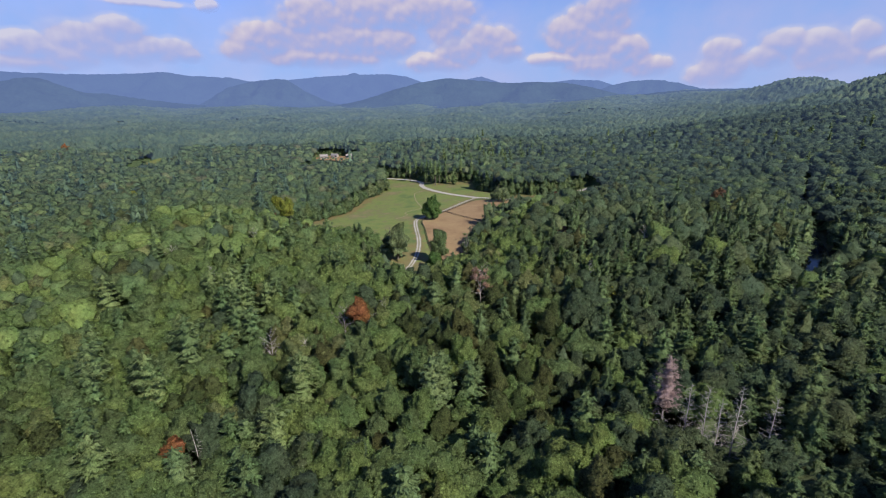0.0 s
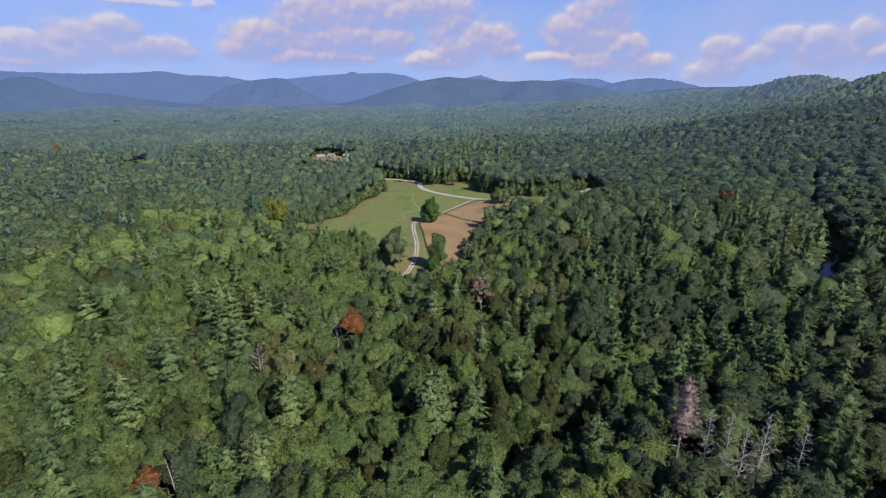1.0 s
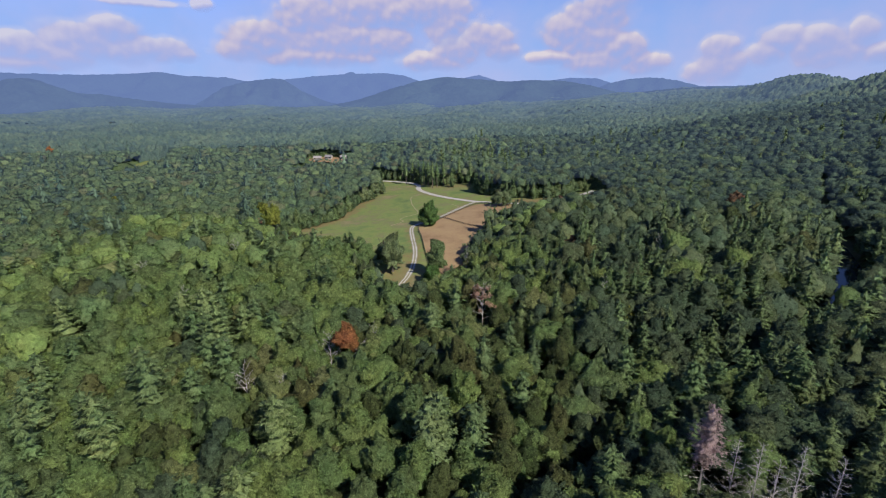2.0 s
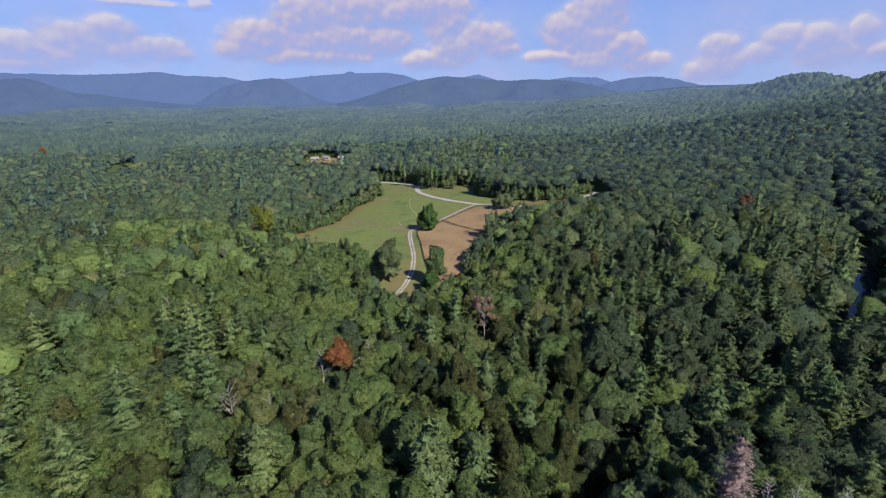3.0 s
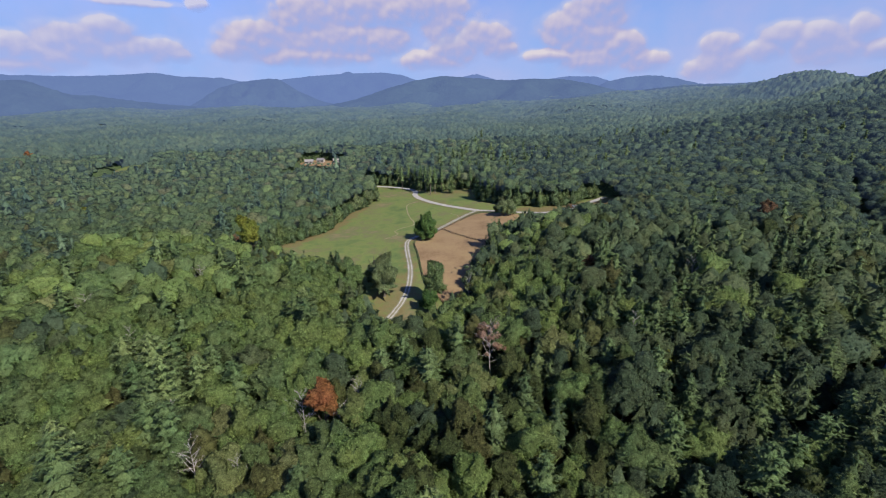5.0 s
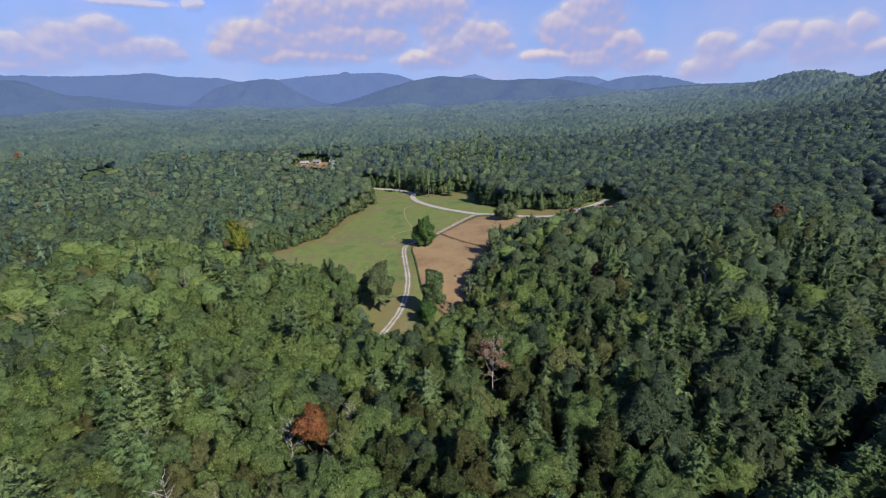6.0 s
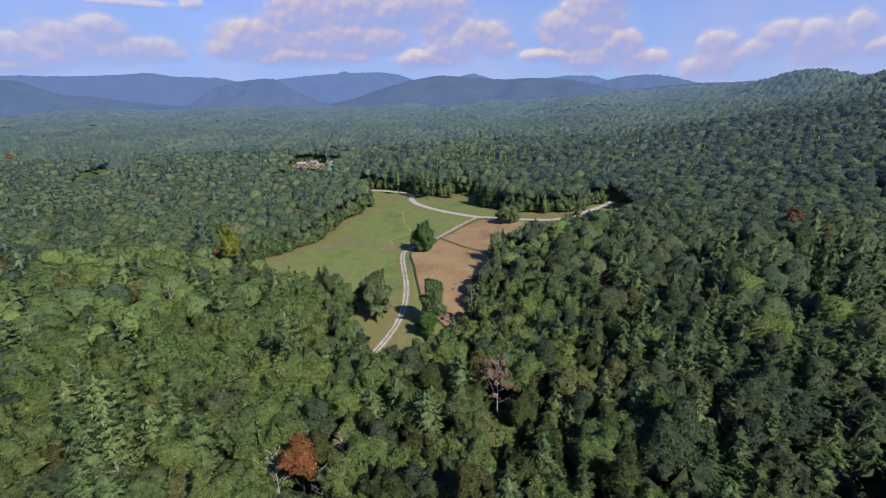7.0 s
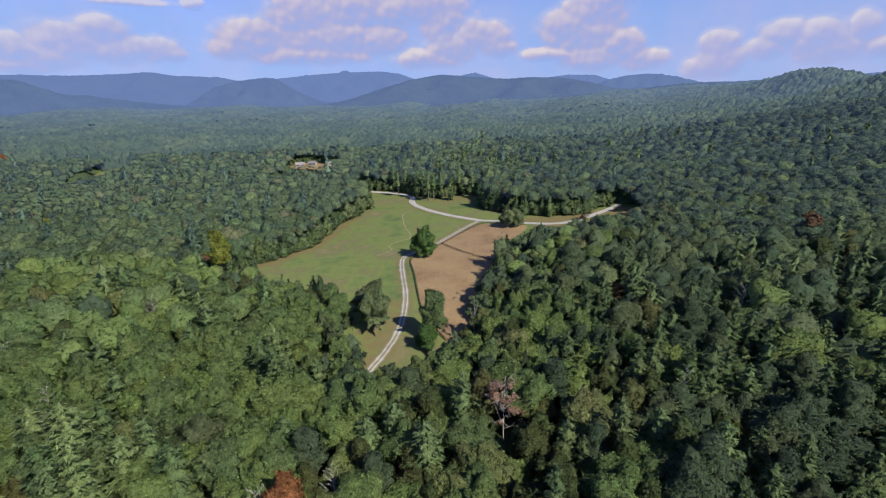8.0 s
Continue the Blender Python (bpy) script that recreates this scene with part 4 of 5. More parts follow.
# woods on the far hills: crown beside crown, each with its own height and tone
def canopy(x, y, cell, seed):
    """Height of the tree tops over the land, and the tone of the tree at each place."""
    r = np.random.default_rng(seed)
    side = 512
    jx, jy = r.uniform(0.08, 0.92, (side, side)), r.uniform(0.08, 0.92, (side, side))
    top, wide, tone = r.uniform(13, 20, (side, side)), r.uniform(0.75, 1.25, (side, side)), r.uniform(0, 1, (side, side))
    cx, cy = np.floor(x / cell).astype(int), np.floor(y / cell).astype(int)
    best, own_tone = np.full(x.shape, -1.0), np.zeros(x.shape)
    for i in (-1, 0, 1):
        for j in (-1, 0, 1):
            a, b = (cx + i) % side, (cy + j) % side
            d2 = (((cx + i + jx[a, b]) * cell - x) ** 2 + ((cy + j + jy[a, b]) * cell - y) ** 2) / (cell * wide[a, b]) ** 2
            h = top[a, b] - 19.0 * d2
            win = h > best
            best, own_tone = np.where(win, h, best), np.where(win, tone[a, b], own_tone)
    return best, own_tone


def wooded_slope(y0, step, rows, cols, cell, seed, mat, label):
    """A stretch of far wooded land, finer near than far."""
    ys, us = y0 * step ** np.arange(rows), np.linspace(-1.02, 1.02, cols)
    FY, FU = np.meshgrid(ys, us, indexing="ij")
    FX = FU * (FY + 40)
    jit = np.random.default_rng(seed)
    FX, FY = FX + jit.uniform(-0.35, 0.35, FX.shape) * FY * 2.04 / cols, FY + jit.uniform(-0.35, 0.35, FX.shape) * FY * (step - 1)
    lift, leaf_tone = canopy(FX, FY, cell, seed + 1)
    flat = FX.ravel(), FY.ravel()
    grove = wooded(*flat).reshape(FX.shape)
    lift = np.where(grove, lift, -4.0) + jit.uniform(-0.5, 0.5, FX.shape)
    leaf_tone = np.clip(0.5 + 0.75 * (leaf_tone - 0.5) + 0.5 * wobble(FX, FY, 75, seed) + 0.3 * wobble(FX, FY, 260, seed + 2), 0, 1)
    faces = grid_faces(cols, rows)
    ob = new("far_woods", mesh_of("far_woods", np.stack([FX, FY, height(FX, FY) + lift], -1).reshape(-1, 3), faces, mat, leaf_tone.ravel()[faces[:, 0]], smooth_shade=True))
    tagged(ob, label, "woods", kind="stuff")


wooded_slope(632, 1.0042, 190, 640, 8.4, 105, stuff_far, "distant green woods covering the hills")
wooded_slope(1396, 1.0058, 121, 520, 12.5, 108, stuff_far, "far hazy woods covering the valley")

# leafy edge trees, whose crowns come down to the grass
er = np.random.default_rng(77)
edge = []
ring = np.array(CLEARING + CLEARING[:1])
for k in range(len(CLEARING)):
    d = ring[k + 1] - ring[k]
    out_dir = np.array((d[1], -d[0])) / max(np.linalg.norm(d), 1e-6)
    q = ring[k] + out_dir * 2
    if inside(np.array([q[0]]), np.array([q[1]]), CLEARING)[0]:
        out_dir = -out_dir
    for _ in range(1):
        q = ring[k] + out_dir * er.uniform(1.2, 5.5)
        if q[1] > 240 and to_line(q[:1], q[1:2], ROAD_EAST)[0] > 5 and to_line(q[:1], q[1:2], ROAD_NORTH)[0] > 5 and not inside(q[:1], q[1:2], CLEARING)[0]:
            if inside(q[:1], q[1:2], OPEN)[0] and to_line(q[:1], q[1:2], OPEN + OPEN[:1])[0] > 6:
                continue
            edge.append((q[0], q[1], er.uniform(0.7, 1.2), er.uniform(0, 6.28), er.uniform(0.85, 1.1), er.integers(0, 3)))
join_woods("edge_trees", "leafy trees closing the edge of the clearing", edge, [broad_crown(380 + k, 20, 14, 0.55, 3.4, 17.0, -4.5, 0.25, 2) for k in range(3)], [(stuff_green, (0, 1, 2))])

# tall pines with bare lower trunks, above the road's bend
EDGE_PINE = tree("edge_pine", pine_crown(39, 5, 9, 0.5, 24, 10, 4.2, 1.2), leaf_pine, None, 23.5, 0.34, "tall pine with a bare lower trunk by the road", group="roadside pines")
own(EDGE_PINE, -9, 453, 1.0)
for x, y, s in [(-1, 438, 1.0), (3, 440, 0.95), (-20, 476, 0.9), (-5, 449, 0.95), (9, 446, 0.9), (33, 441, 0.9), (-31, 492, 0.9), (-14, 470, 0.85), (24, 453, 1.0), (-26, 468, 0.85)]:
    stand_copy(EDGE_PINE, x, y, s, x)
CONE = tree("spruce_tree", pine_crown(38, 7, 9, 0.5, 16, 0.8, 4.0, 0.9), leaf_pine, None, 15.5, 0.3, "dense dark conifer with boughs to the ground", group="dark conifers")
own(CONE, 16, 437, 1.0)
for x, y, s in [(38, 398, 0.95), (42, 393, 1.05), (46, 390, 0.9), (53, 379, 0.85), (35, 405, 1.0), (60, 373, 0.9)]:
    stand_copy(CONE, x, y, s, x)

# a green sheet added as undergrowth to lighten dark gaps, which closes the woods below their crowns and comes down to
# the ground at every clearing
ux, uy = axis(-2800, 2800, -340, 340, 7.0, 1.05), axis(50, 2800, 70, 640, 7.0, 1.05)
UX, UY = np.meshgrid(ux, uy)
ur = np.random.default_rng(9)
UX, UY = UX + ur.uniform(-2, 2, UX.shape), UY + ur.uniform(-2, 2, UX.shape)
room = np.minimum.reduce([to_line(UX, UY, p + p[:1]) for p in (OPEN, YARD, FIELD_FAR)] + [2 * to_line(UX, UY, STREAM) - 8])
# undergrowth kept low on the same sight lines
kept_low = ((np.abs(UX + 121) < 27) & (UY > 500) & (UY < 600)) | ((np.abs(UX + 338) < 26) & (UY > 520) & (UY < 600))
tall = np.where(kept_low, 2.5, 6.5 + 6.0 * smooth(200, 290, UY))
UZ = height(UX, UY) - 0.4 + (tall + ur.uniform(-2.2, 2.2, UX.shape)) * smooth(1, 18, room)
uf = grid_faces(len(ux), len(uy))
cx, cy = UX.ravel()[uf].mean(1), UY.ravel()[uf].mean(1)
keep = ~inside(cx, cy, OPEN) & ~inside(cx, cy, YARD) & ~inside(cx, cy, FIELD_FAR) & (to_line(cx, cy, STREAM) > 6) & (cy < 650) & (np.abs(cx) < 1.05 * (cy + 60))
layer = new("understorey", mesh_of("understorey", np.stack([UX, UY, UZ], -1).reshape(-1, 3), uf[keep], stuff_green, ur.uniform(0, 0.6, keep.sum()), smooth_shade=True))
tagged(layer, "green sheet standing in for understorey, lightening dark gaps in the woods", "woods", kind="stuff")

# leafy rims of the far clearings
rims = []
for poly in (YARD, FIELD_FAR):
    for out_by in (2.5, 7.0):
        for q in widened(rounded(poly, True, 3.0), out_by):
            rims.append((q[0], q[1], er.uniform(0.14, 0.30) if q[1] < 604 or q[0] < -250 else er.uniform(0.8, 1.15), er.uniform(0, 6.28), 1.0, er.integers(0, 3)))
join_woods("edge_trees", "leafy trees round the far clearings", rims, [broad_crown(380 + k, 14, 8, 0.7, 3.6, 18.0, -5.0, 0.25, 1) for k in range(3)], [(stuff_green, (0, 1, 2))])

# shrubs under the near trees
X, Y = scatter(-190, 210, 40, 300, 5.5, 120)
ok = ~inside(X, Y, CLEARING) & (to_line(X, Y, STREAM) > 3 + 6 * np.exp(-((X - 180) / 20) ** 2)) & (np.abs(X) < 0.98 * (Y + 40)) & (to_line(X, Y, CLEARING + CLEARING[:1]) > 2)
sr = np.random.default_rng(121)
shrubs = [(x, y, sr.uniform(0.9, 1.9) * (1 + 0.3 * float(smooth(0, 40, x))), sr.uniform(0, 6.28), sr.uniform(0.9, 1.9), sr.integers(0, 3)) for x, y in zip(X[ok], Y[ok])]
join_woods("shrubs", "dark green shrubs and saplings under the trees", shrubs, [broad_crown(390 + k, 7, 5, 0.42, 2.3, 4.2, 0.3, 0.0, 1, 0.15) for k in range(3)], [(stuff_mid_shade, (0, 1, 2))])


# ---- water ----
water_mat = bpy.data.materials.new("stream_water")
nt, out = nodes_of(water_mat)
p = principled(nt, out, (0.03, 0.04, 0.035), 0.08, 0.5)
bumped(nt, p, noise_tex(nt, 1.2, 3, 0.5, place(nt)), 0.15, 0.05)
sp = np.array(STREAM)
sd = np.gradient(sp, axis=0)
sd /= np.linalg.norm(sd, axis=1)[:, None]
sside = np.stack([sd[:, 1], -sd[:, 0]], 1)
half = (1.7 + 4.2 * np.exp(-((sp[:, 0] - 180) / 24) ** 2))[:, None]
level = (height(sp[:, 0], sp[:, 1]) + 0.95)[:, None]
wv = np.stack([np.hstack([sp - sside * half, level]), np.hstack([sp + sside * half, level])], 1).reshape(-1, 3)
tagged(new("water", mesh_of("water", wv, grid_faces(2, len(sp)), water_mat)), "narrow dark stream reflecting the sky between trees", "stream", kind="structure")


# ---- distant mountains ----
def ridge(crest, far, deep, share, seed, label):
    """A mountain: a crest given as (azimuth, elevation) in degrees, fitted to the camera's view from its start, at a
    distance, falling to the plain in front and behind.
    """
    az, el = np.array([c[0] for c in crest]), np.array([c[1] for c in crest])
    n, m = 150, 16
    a = np.linspace(az[0], az[-1], n)
    r = np.random.default_rng(seed)
    k = np.interp(a, az, el)
    k = np.convolve(np.pad(k, 4, mode="edge"), np.hanning(9) / np.hanning(9).sum(), "valid")
    rows = []
    for j in range(m):
        s = j / (m - 1) * 1.25
        d = far - deep * (1 - s)
        top = 75 + far * np.tan(np.radians(k))
        foot = np.minimum(top - 5, 25.0)
        up = np.sin(np.clip(s, 0, 1) * math.pi / 2) ** 1.2 if s <= 1 else 1 - (s - 1) * 2.2
        x, y = d * np.sin(np.radians(a)), d * np.cos(np.radians(a))
        spur = 1 - 0.5 * (0.5 + 0.5 * wobble(x, y, deep * 0.3, seed)) * math.sin(min(s, 1) * math.pi)
        z = foot + (top - foot) * up * spur + wobble(x, y, 60, seed + 1) * 1.4 + r.normal(0, 0.9, n)
        rows.append(np.stack([x, y, z], 1))
    V = np.concatenate(rows)
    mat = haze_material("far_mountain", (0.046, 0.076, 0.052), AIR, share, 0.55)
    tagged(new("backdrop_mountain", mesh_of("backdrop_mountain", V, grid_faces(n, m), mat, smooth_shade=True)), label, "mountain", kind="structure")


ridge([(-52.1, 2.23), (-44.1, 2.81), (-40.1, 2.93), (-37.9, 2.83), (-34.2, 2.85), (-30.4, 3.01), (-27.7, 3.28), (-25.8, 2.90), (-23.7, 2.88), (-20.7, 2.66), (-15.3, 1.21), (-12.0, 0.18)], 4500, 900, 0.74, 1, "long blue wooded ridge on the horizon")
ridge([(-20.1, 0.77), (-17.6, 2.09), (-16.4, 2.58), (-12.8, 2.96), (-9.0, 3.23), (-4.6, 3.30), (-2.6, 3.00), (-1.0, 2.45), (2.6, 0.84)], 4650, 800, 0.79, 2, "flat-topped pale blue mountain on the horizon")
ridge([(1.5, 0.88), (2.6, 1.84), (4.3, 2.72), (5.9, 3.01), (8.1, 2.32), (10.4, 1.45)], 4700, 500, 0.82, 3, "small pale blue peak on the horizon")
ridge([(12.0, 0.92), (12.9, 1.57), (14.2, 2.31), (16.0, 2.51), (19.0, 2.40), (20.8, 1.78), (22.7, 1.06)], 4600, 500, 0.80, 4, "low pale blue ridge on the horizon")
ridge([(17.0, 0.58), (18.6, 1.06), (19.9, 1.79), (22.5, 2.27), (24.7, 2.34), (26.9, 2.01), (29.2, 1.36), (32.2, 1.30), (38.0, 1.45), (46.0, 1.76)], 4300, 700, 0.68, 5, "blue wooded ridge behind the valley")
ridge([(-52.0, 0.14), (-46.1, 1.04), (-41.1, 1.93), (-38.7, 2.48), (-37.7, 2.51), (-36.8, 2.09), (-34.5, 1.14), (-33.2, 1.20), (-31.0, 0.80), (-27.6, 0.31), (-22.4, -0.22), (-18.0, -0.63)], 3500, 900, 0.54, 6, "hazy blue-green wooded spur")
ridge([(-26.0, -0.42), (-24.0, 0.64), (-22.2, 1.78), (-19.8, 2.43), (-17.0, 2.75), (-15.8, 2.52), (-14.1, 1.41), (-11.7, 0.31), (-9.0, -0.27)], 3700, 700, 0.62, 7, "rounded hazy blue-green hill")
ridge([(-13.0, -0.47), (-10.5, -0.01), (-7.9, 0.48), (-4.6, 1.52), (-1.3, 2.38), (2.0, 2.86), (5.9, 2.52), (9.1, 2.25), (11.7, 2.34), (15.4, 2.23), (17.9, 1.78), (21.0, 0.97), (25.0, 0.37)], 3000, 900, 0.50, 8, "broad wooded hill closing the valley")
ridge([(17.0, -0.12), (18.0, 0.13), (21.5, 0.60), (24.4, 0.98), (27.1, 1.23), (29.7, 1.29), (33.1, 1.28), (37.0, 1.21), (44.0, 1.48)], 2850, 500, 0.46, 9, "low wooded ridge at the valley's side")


# ---- clouds ----
def cloud_material(lobes, seed, dense=1.0, crisp=True):
    """Glowing cumulus on the sky: soft lobes in degrees of azimuth and height, billowing in puffs, their sunlit white
    upper rims and shaded lilac, thin undersides painted in.
    """
    mat = bpy.data.materials.new("cloud")
    nt, out = nodes_of(mat)
    uv = nt.nodes.new("ShaderNodeUVMap").outputs["UV"]
    sep = nt.nodes.new("ShaderNodeSeparateXYZ")
    nt.links.new(uv, sep.inputs[0])

    def moved(du, dv):
        off = nt.nodes.new("ShaderNodeVectorMath")
        off.operation = "ADD"
        nt.links.new(uv, off.inputs[0])
        off.inputs[1].default_value = (seed * 7.3 + du, seed * 3.1 + dv, 0)
        return off.outputs[0]

    def cells(vec, scale):
        c = nt.nodes.new("ShaderNodeTexVoronoi")
        c.feature = "SMOOTH_F1"
        c.inputs["Scale"].default_value, c.inputs["Smoothness"].default_value = scale, 0.35
        nt.links.new(vec, c.inputs["Vector"])
        return c.outputs["Distance"]

    def puffs(vec):
        big, small = maths(nt, "MULTIPLY", cells(vec, 0.34), -0.9), maths(nt, "MULTIPLY", cells(vec, 0.95), -0.5)
        fray = maths(nt, "MULTIPLY", noise_tex(nt, 0.35, 5, 0.55, vec), 1.3)
        return maths(nt, "ADD", maths(nt, "ADD", big, small), maths(nt, "ADD", fray, 0.12))

    def field(du, dv):
        total = None
        for u, v, a, b in [(u, v, a * 1.22, b * 1.42) for u, v, a, b in lobes]:
            x = maths(nt, "MULTIPLY", maths(nt, "SUBTRACT", sep.outputs[0], u - du), 1 / a)
            y = maths(nt, "MULTIPLY", maths(nt, "SUBTRACT", sep.outputs[1], v - dv), 1 / b)
            g = maths(nt, "SUBTRACT", 1.0, maths(nt, "ADD", maths(nt, "MULTIPLY", x, x), maths(nt, "MULTIPLY", y, y)))
            g = maths(nt, "MAXIMUM", g, -1.5)
            total = g if total is None else maths(nt, "SMOOTH_MAX", total, g, 0.35)
        return total

    def step_up(value, lo, hi, top):
        m = nt.nodes.new("ShaderNodeMapRange")
        m.interpolation_type = "SMOOTHSTEP"
        for sock, v in (("From Min", lo), ("From Max", hi), ("To Max", top)):
            m.inputs[sock].default_value = v
        nt.links.new(value, m.inputs["Value"])
        return m.outputs[0]

    form = field(0, 0)
    if crisp:
        here = maths(nt, "ADD", form, puffs(moved(0, 0)))
        above = maths(nt, "ADD", field(-0.25, 0.55), puffs(moved(-0.25, 0.55)))
        lit = maths(nt, "ADD", maths(nt, "MULTIPLY", maths(nt, "SUBTRACT", here, above), 0.42), 0.36)
        lit = maths(nt, "ADD", lit, maths(nt, "MULTIPLY", maths(nt, "SUBTRACT", form, 0.5), -0.10))
        veil, rim = step_up(here, -1.0, 0.5, 0.56 * dense), maths(nt, "MULTIPLY", step_up(here, -0.15, 0.22, 0.44 * dense), step_up(lit, 0.05, 0.45, 1.0))
        alpha = maths(nt, "ADD", veil, rim)
        colour = ramp(nt, lit, [(0.10, (0.225, 0.280, 0.515)), (0.34, (0.295, 0.305, 0.500)), (0.56, (0.395, 0.370, 0.495)), (0.84, (0.515, 0.475, 0.520))])
    else:
        alpha = step_up(maths(nt, "ADD", form, noise_tex(nt, 0.25, 4, 0.6, moved(0, 0))), -0.8, 1.3, dense)
        colour = ramp(nt, noise_tex(nt, 0.12, 4, 0.6, moved(9, 0)), [(0.35, (0.212, 0.318, 0.600)), (0.65, (0.276, 0.330, 0.575))])
    e = nt.nodes.new("ShaderNodeEmission")
    nt.links.new(colour, e.inputs["Color"])
    tr = nt.nodes.new("ShaderNodeBsdfTransparent")
    m = nt.nodes.new("ShaderNodeMixShader")
    nt.links.new(alpha, m.inputs["Fac"])
    nt.links.new(tr.outputs[0], m.inputs[1])
    nt.links.new(e.outputs[0], m.inputs[2])
    nt.links.new(m.outputs[0], out.inputs["Surface"])
    return mat


def cloud(lobes, seed, far, label, dense=1.0, crisp=True):
    """A cloud bank on a curved piece of sky."""
    u0, u1 = min(l[0] - l[2] * 1.9 for l in lobes), max(l[0] + l[2] * 1.9 for l in lobes)
    v0, v1 = min(l[1] - l[3] * 2.2 for l in lobes), max(l[1] + l[3] * 2.2 for l in lobes)
    nu, nv = 14, 7
    U, W = np.meshgrid(np.linspace(u0, u1, nu), np.linspace(v0, v1, nv))
    a, e = np.radians(U), np.radians(W)
    V = np.stack([far * np.sin(a) * np.cos(e), far * np.cos(a) * np.cos(e), 75 + far * np.sin(e)], -1).reshape(-1, 3)
    f = grid_faces(nu, nv)
    me = mesh_of("backdrop_cloud", V, f, cloud_material(lobes, seed, dense, crisp), smooth_shade=True)
    lay = me.uv_layers.new(name="sky")
    lay.data.foreach_set("uv", np.stack([U.ravel(), W.ravel()], 1)[f.ravel()].astype(np.float32).ravel())
    ob = tagged(new("backdrop_cloud", me), label, "cloud", kind="structure")
    ob.visible_shadow = False
    return ob


cloud([(-12.3, 8.87, 3.3, 1.4), (-7.3, 9.73, 3.7, 1.3), (-1.2, 9.65, 5, 1.3), (2.0, 8.31, 2.5, 1.4), (-17.7, 6.70, 3.2, 1.2), (-10.0, 6.79, 5.6, 1.3), (-19.5, 5.71, 2.6, 0.8), (-5.1, 6.64, 3.8, 1.1), (-12.6, 5.05, 5.6, 0.7)], 1, 4820, "large white cumulus bank with lilac-grey base", 1.00)
cloud([(6.8, 6.76, 2.3, 1.1), (3.6, 5.60, 2.3, 1), (0.7, 4.54, 3.2, 0.7), (8.3, 5.54, 1.6, 0.7)], 2, 4832, "small white cumulus beside the large bank", 1.00)
cloud([(18.7, 8.77, 2.7, 1.3), (19.7, 9.82, 2, 1.1), (15.7, 7.32, 2.6, 1.2), (17.5, 6.51, 2.9, 1.1), (21.4, 5.30, 1.8, 1.1), (23.4, 3.80, 1.9, 0.8), (13.7, 4.72, 2.1, 0.5), (18.8, 4.27, 2.9, 0.9)], 3, 4844, "towering white cumulus over the ridge", 1.00)
cloud([(30.4, 4.82, 1.4, 0.9), (30.6, 3.43, 1.9, 1.1), (28.9, 2.85, 1.5, 0.7)], 4, 4856, "small pinkish cumulus low over the hills", 0.85)
cloud([(35.6, 5.45, 1.7, 0.8), (38.2, 4.96, 2, 1), (41.2, 5.48, 0.9, 0.9), (42.5, 3.73, 1.2, 0.6), (39.6, 3.91, 2.3, 0.9), (34.4, 4.40, 1.3, 0.8)], 5, 4868, "broken pinkish-white cumulus bank", 0.80)
cloud([(-33.7, 5.74, 2.4, 1.2), (-31.1, 6.76, 1.8, 0.9), (-30.0, 5.31, 2.9, 0.9), (-27.4, 5.33, 2.3, 0.8), (-25.5, 4.92, 1.3, 0.5), (-35.5, 4.56, 2.5, 0.8), (-38.1, 5.05, 1.6, 0.9), (-37.7, 3.77, 2.8, 0.6)], 6, 4880, "soft pinkish cumulus bank over the blue ridge", 0.75)
cloud([(-28.6, 9.38, 2.9, 0.3), (-23.0, 9.54, 0.8, 0.4)], 7, 4892, "thin wisp of white cloud high up", 0.70)

# glowing veil added over the low sky: painted haze that sets its brightness
cloud([(-34.2, 3.2, 16, 4.5), (-8.2, 4.2, 16, 4.5), (13.8, 4.0, 15, 4.5), (33.9, 3.8, 13, 4.5), (-50.1, 3.0, 14, 4.5), (49.9, 4.3, 14, 4.5)], 11, 4930, "painted pale lilac haze glowing low in the sky", 0.86, False)


# ---- fences ----
def fence(line, label):
    """A board fence: posts every 2.4 m, three rails to each bay."""
    pts = np.array(line)
    run = np.concatenate([[0], np.cumsum(np.linalg.norm(np.diff(pts, axis=0), axis=1))])
    s = np.arange(0, run[-1], 2.4)
    xs, ys = np.interp(s, run, pts[:, 0]), np.interp(s, run, pts[:, 1])
    top = new("fence")
    z = height(xs, ys)
    post_me = mesh_of("post", *tubes([((0, 0, -0.3), (0, 0, 1.35), 0.09, 0.085)], 6), fence_mat)
    for x, y, h in zip(xs, ys, z):
        part("post", post_me, top).location = (x, y, h)
    for k in range(len(s) - 1):
        for up in (0.45, 0.8, 1.15):
            a, b = (xs[k], ys[k], z[k] + up), (xs[k + 1], ys[k + 1], z[k + 1] + up)
            part("rail", mesh_of("rail", *tubes([(a, b, 0.075, 0.075)], 4), fence_mat), top)
    tagged(top, label, "fence")


fence(rounded([(3, 226), (-4, 240), (-6, 250), (-7.6, 264), (-9.5, 283), (-11.3, 297), (-8.5, 306), (2, 317.5), (14, 335), (26, 352), (33, 358), (44, 355), (56, 346)], step=1.0), "dark weathered board fence round the paddock")
fence(rounded([(5, 321), (16, 303), (29, 288)], step=1.0), "dark weathered board fence across the paddock")


# ---- the houses beyond the woods ----
sheet("yard", rounded(YARD, True, 4.0), paddock_mat, 1.6, "bare tan earth of a house yard in the woods", cell=4.0, category="yard")
sheet("far_meadow", rounded(FIELD_FAR, True, 4.0), meadow_mat, 0.8, "small pale meadow far off in the woods", cell=4.0, category="meadow")


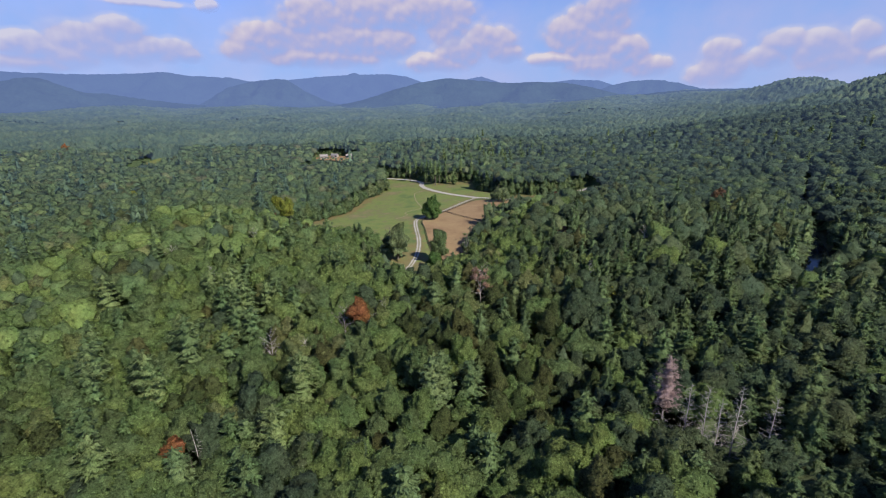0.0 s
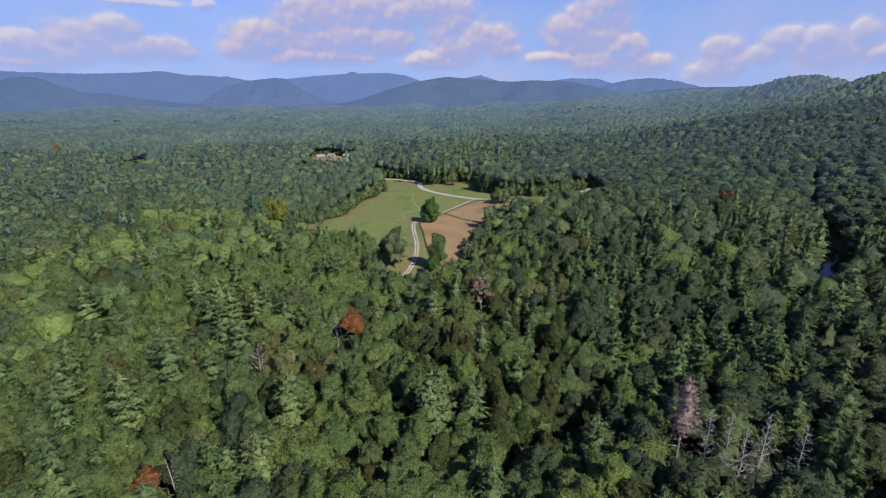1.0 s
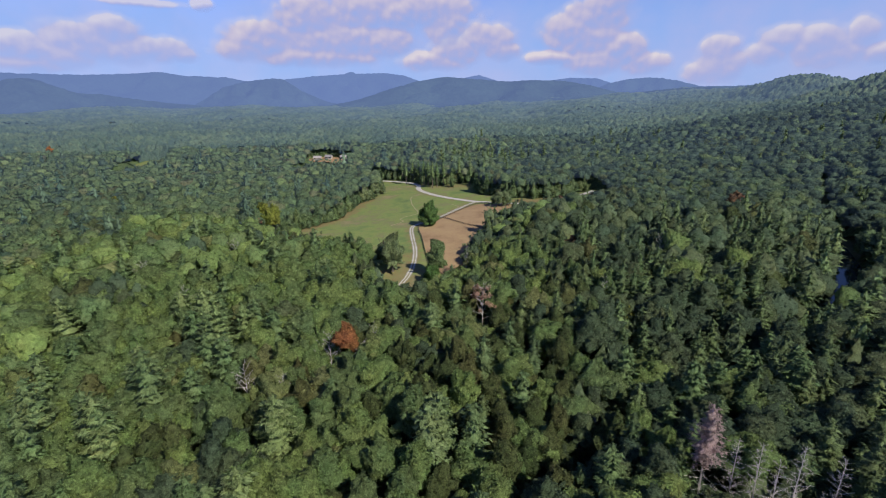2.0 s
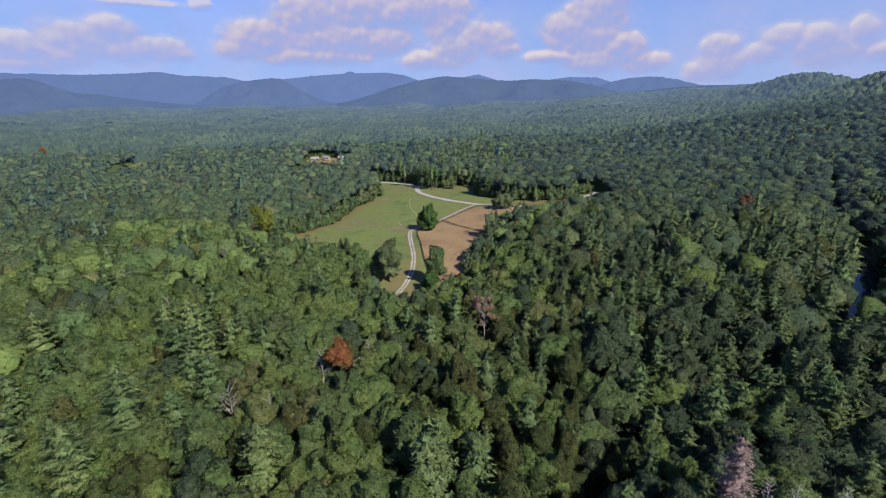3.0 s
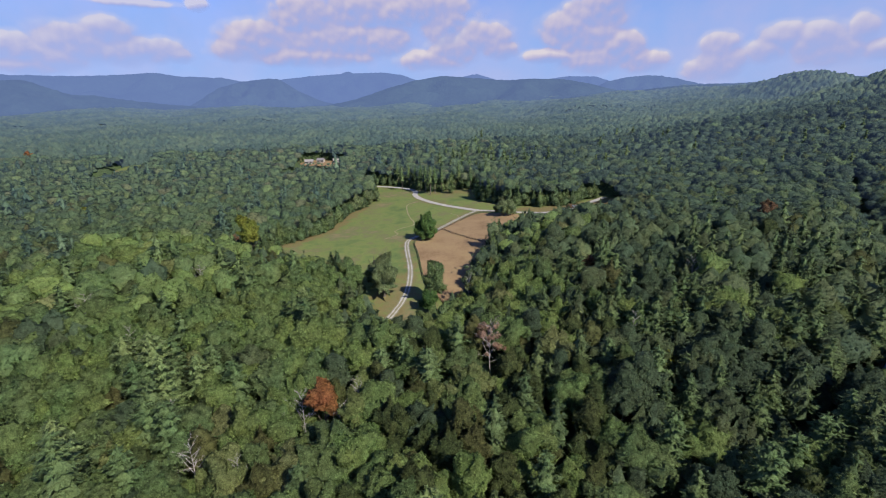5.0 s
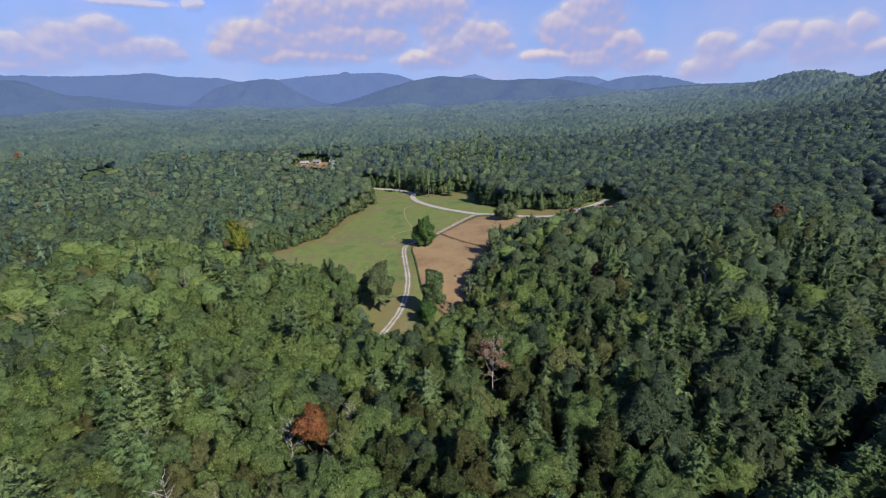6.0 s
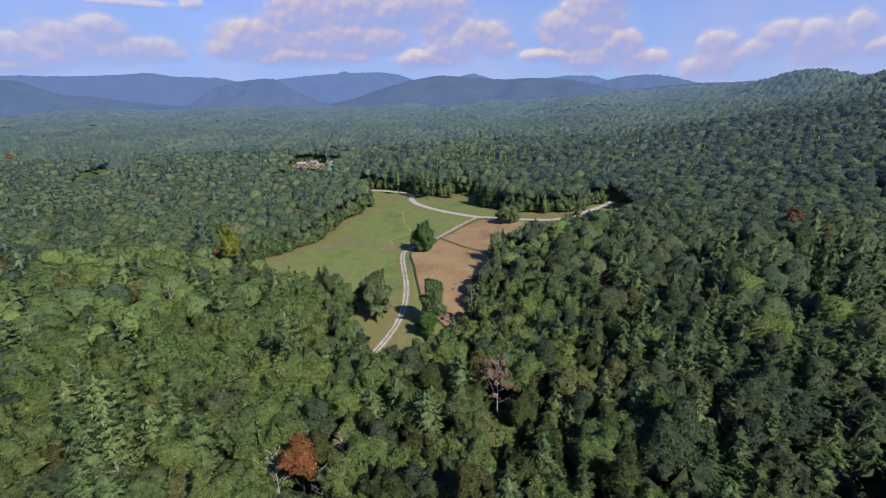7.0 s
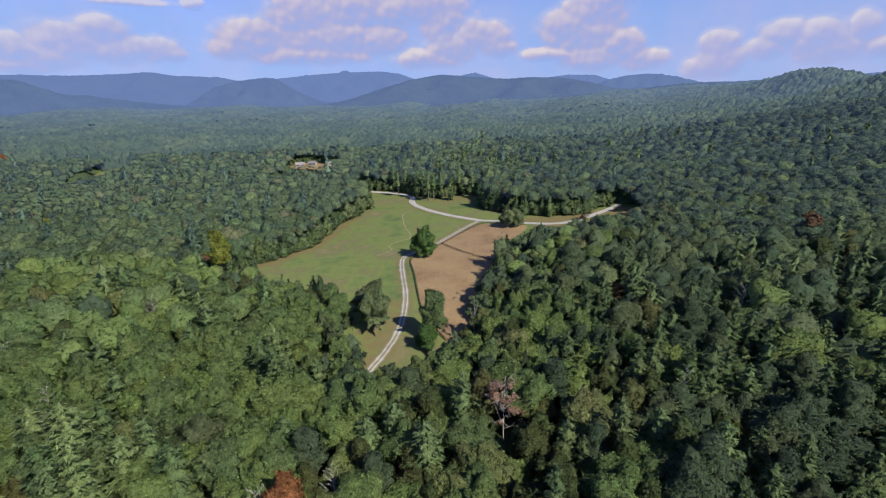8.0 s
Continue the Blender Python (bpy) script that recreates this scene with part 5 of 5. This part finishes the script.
def plain(name, colour, rough=0.6, metal=0.0, scale=2.0):
    mat = bpy.data.materials.new(name)
    nt, out = nodes_of(mat)
    f = noise_tex(nt, scale, 4, 0.6, place(nt))
    p = principled(nt, out, ramp(nt, f, [(0.3, tuple(c * 0.82 for c in colour)), (0.7, colour)]), rough, 0.4)
    p.inputs["Metallic"].default_value = metal
    return mat


wall_white, roof_grey, roof_tan, glass_dark = plain("wall_boards", (0.36, 0.32, 0.28)), plain("roof_shingle", (0.20, 0.19, 0.19), 0.9), plain("roof_metal", (0.28, 0.26, 0.25), 0.5), plain("window_glass", (0.03, 0.04, 0.05), 0.1)
paint_dark, paint_pale, rubber, chrome, lamp_red = plain("car_paint_dark", (0.035, 0.04, 0.05), 0.25), plain("car_paint_pale", (0.22, 0.23, 0.24), 0.25), plain("tyre_rubber", (0.02, 0.02, 0.02), 0.85), plain("wheel_rim", (0.5, 0.5, 0.5), 0.3, 0.9), plain("tail_lamp", (0.35, 0.02, 0.02), 0.2)


def box(x0, x1, y0, y1, z0, z1):
    v = np.array([(x, y, z) for z in (z0, z1) for x, y in ((x0, y0), (x1, y0), (x1, y1), (x0, y1))], float)
    return v, np.array([(0, 3, 2, 1), (4, 5, 6, 7), (0, 1, 5, 4), (1, 2, 6, 5), (2, 3, 7, 6), (3, 0, 4, 7)])


def house(x, y, w, d, h, rise, turn, roof, label):
    """A gabled house: walls, roof with eaves, door, windows, chimney."""
    top = new("house")
    part("wall", mesh_of("wall", *box(-w / 2, w / 2, -d / 2, d / 2, -1.0, h), wall_white), top)
    e = 0.5
    gable = np.array([(-w / 2, -d / 2, h), (w / 2, -d / 2, h), (w / 2, d / 2, h), (-w / 2, d / 2, h), (-w / 2, 0, h + rise), (w / 2, 0, h + rise)], float)
    part("gable", mesh_of("gable", gable, [(0, 3, 4), (1, 5, 2)], wall_white), top)
    for s in (-1, 1):
        a = np.array([(-w / 2 - e, s * (d / 2 + e), h - e * rise * 2 / d), (w / 2 + e, s * (d / 2 + e), h - e * rise * 2 / d), (w / 2 + e, 0, h + rise), (-w / 2 - e, 0, h + rise)])
        part("roof", mesh_of("roof", np.concatenate([a + (0, 0, 0.02), a + (0, 0, 0.2)]), box(0, 1, 0, 1, 0, 1)[1], roof), top)
    part("chimney", mesh_of("chimney", *box(w * 0.2, w * 0.2 + 0.8, -0.4, 0.4, h, h + rise + 0.9), roof_grey), top)
    part("door", mesh_of("door", *box(-0.5, 0.5, -d / 2 - 0.06, -d / 2 + 0.02, 0.1, 2.1), roof_grey), top)
    for wx in (-w * 0.36, -w * 0.2, w * 0.2, w * 0.36):
        win = part("window", mesh_of("window", *box(wx - 0.65, wx + 0.65, -d / 2 - 0.05, -d / 2 + 0.02, 0.9, 2.2), wall_white), top)
        part("pane", mesh_of("pane", *box(wx - 0.55, wx + 0.55, -d / 2 - 0.07, -d / 2 - 0.045, 1.0, 2.1), glass_dark), win)
    top.matrix_basis = Matrix.Translation((x, y, float(height(x, y)) + 1.8)) @ Matrix.Rotation(turn, 4, "Z")
    tagged(top, label, "house")


house(-141, 606, 9, 6, 2.6, 1.9, 0.15, roof_tan, "pale wooden house with a pale metal roof")
house(-128, 610, 8, 6, 2.6, 1.9, -0.2, roof_grey, "pale wooden house with a grey shingle roof")
house(-109, 604, 7, 5, 2.4, 1.7, 0.3, roof_tan, "small pale house with a pale metal roof")


def car(x, y, turn, paint, label):
    """A parked car: body with cabin, windows, lamps and four wheels."""
    top = new("car")
    side = [(-2.2, 0.35), (2.2, 0.35), (2.25, 0.75), (1.9, 0.92), (1.0, 0.98), (0.45, 1.45), (-1.2, 1.48), (-1.9, 1.0), (-2.25, 0.9)]
    v = np.array([(px, s * (0.88 if pz < 1.2 else 0.68), pz) for s in (-1, 1) for px, pz in side])
    me = bpy.data.meshes.new("body")
    n = len(side)
    me.from_pydata(v.tolist(), [], [tuple(range(n)), tuple(range(2 * n - 1, n - 1, -1))] + [(k, k + n, (k + 1) % n + n, (k + 1) % n) for k in range(n)])
    me.materials.append(paint)
    part("body", me, top)
    for s in (-1, 1):
        w = np.array([(0.85, s * 0.885, 1.0), (0.42, s * 0.72, 1.4), (-1.15, s * 0.72, 1.42), (-1.7, s * 0.885, 1.02)])
        part("window", mesh_of("window", np.concatenate([w, w + (0, s * 0.02, 0)]), box(0, 1, 0, 1, 0, 1)[1], glass_dark), top)
        part("headlight", mesh_of("headlight", *box(2.18, 2.27, s * 0.7 - 0.16, s * 0.7 + 0.16, 0.6, 0.74), chrome), top)
        part("tail_lamp", mesh_of("tail_lamp", *box(-2.28, -2.18, s * 0.7 - 0.14, s * 0.7 + 0.14, 0.65, 0.85), lamp_red), top)
        for wx in (-1.4, 1.4):
            wheel = new("wheel")
            wheel.parent = top
            part("tyre", mesh_of("tyre", *tubes([((wx, s * 0.92, 0.33), (wx, s * 0.9 - s * 0.22, 0.33), 0.33, 0.33), ((wx, s * 0.92, 0.33), (wx, s * 0.921, 0.33), 0.33, 0.2)], 14), rubber), wheel)
            part("rim", mesh_of("rim", *tubes([((wx, s * 0.925, 0.33), (wx, s * 0.93, 0.33), 0.21, 0.01)], 14), chrome), wheel)
    top.matrix_basis = Matrix.Translation((x, y, float(height(x, y)) + 0.22)) @ Matrix.Rotation(turn, 4, "Z")
    tagged(top, label, "car")


car(87.5, 349.5, 0.6, paint_dark, "dark car parked on the pale gravel road")
car(95.5, 356.0, 0.75, paint_pale, "pale car on the gravel road near the woods")
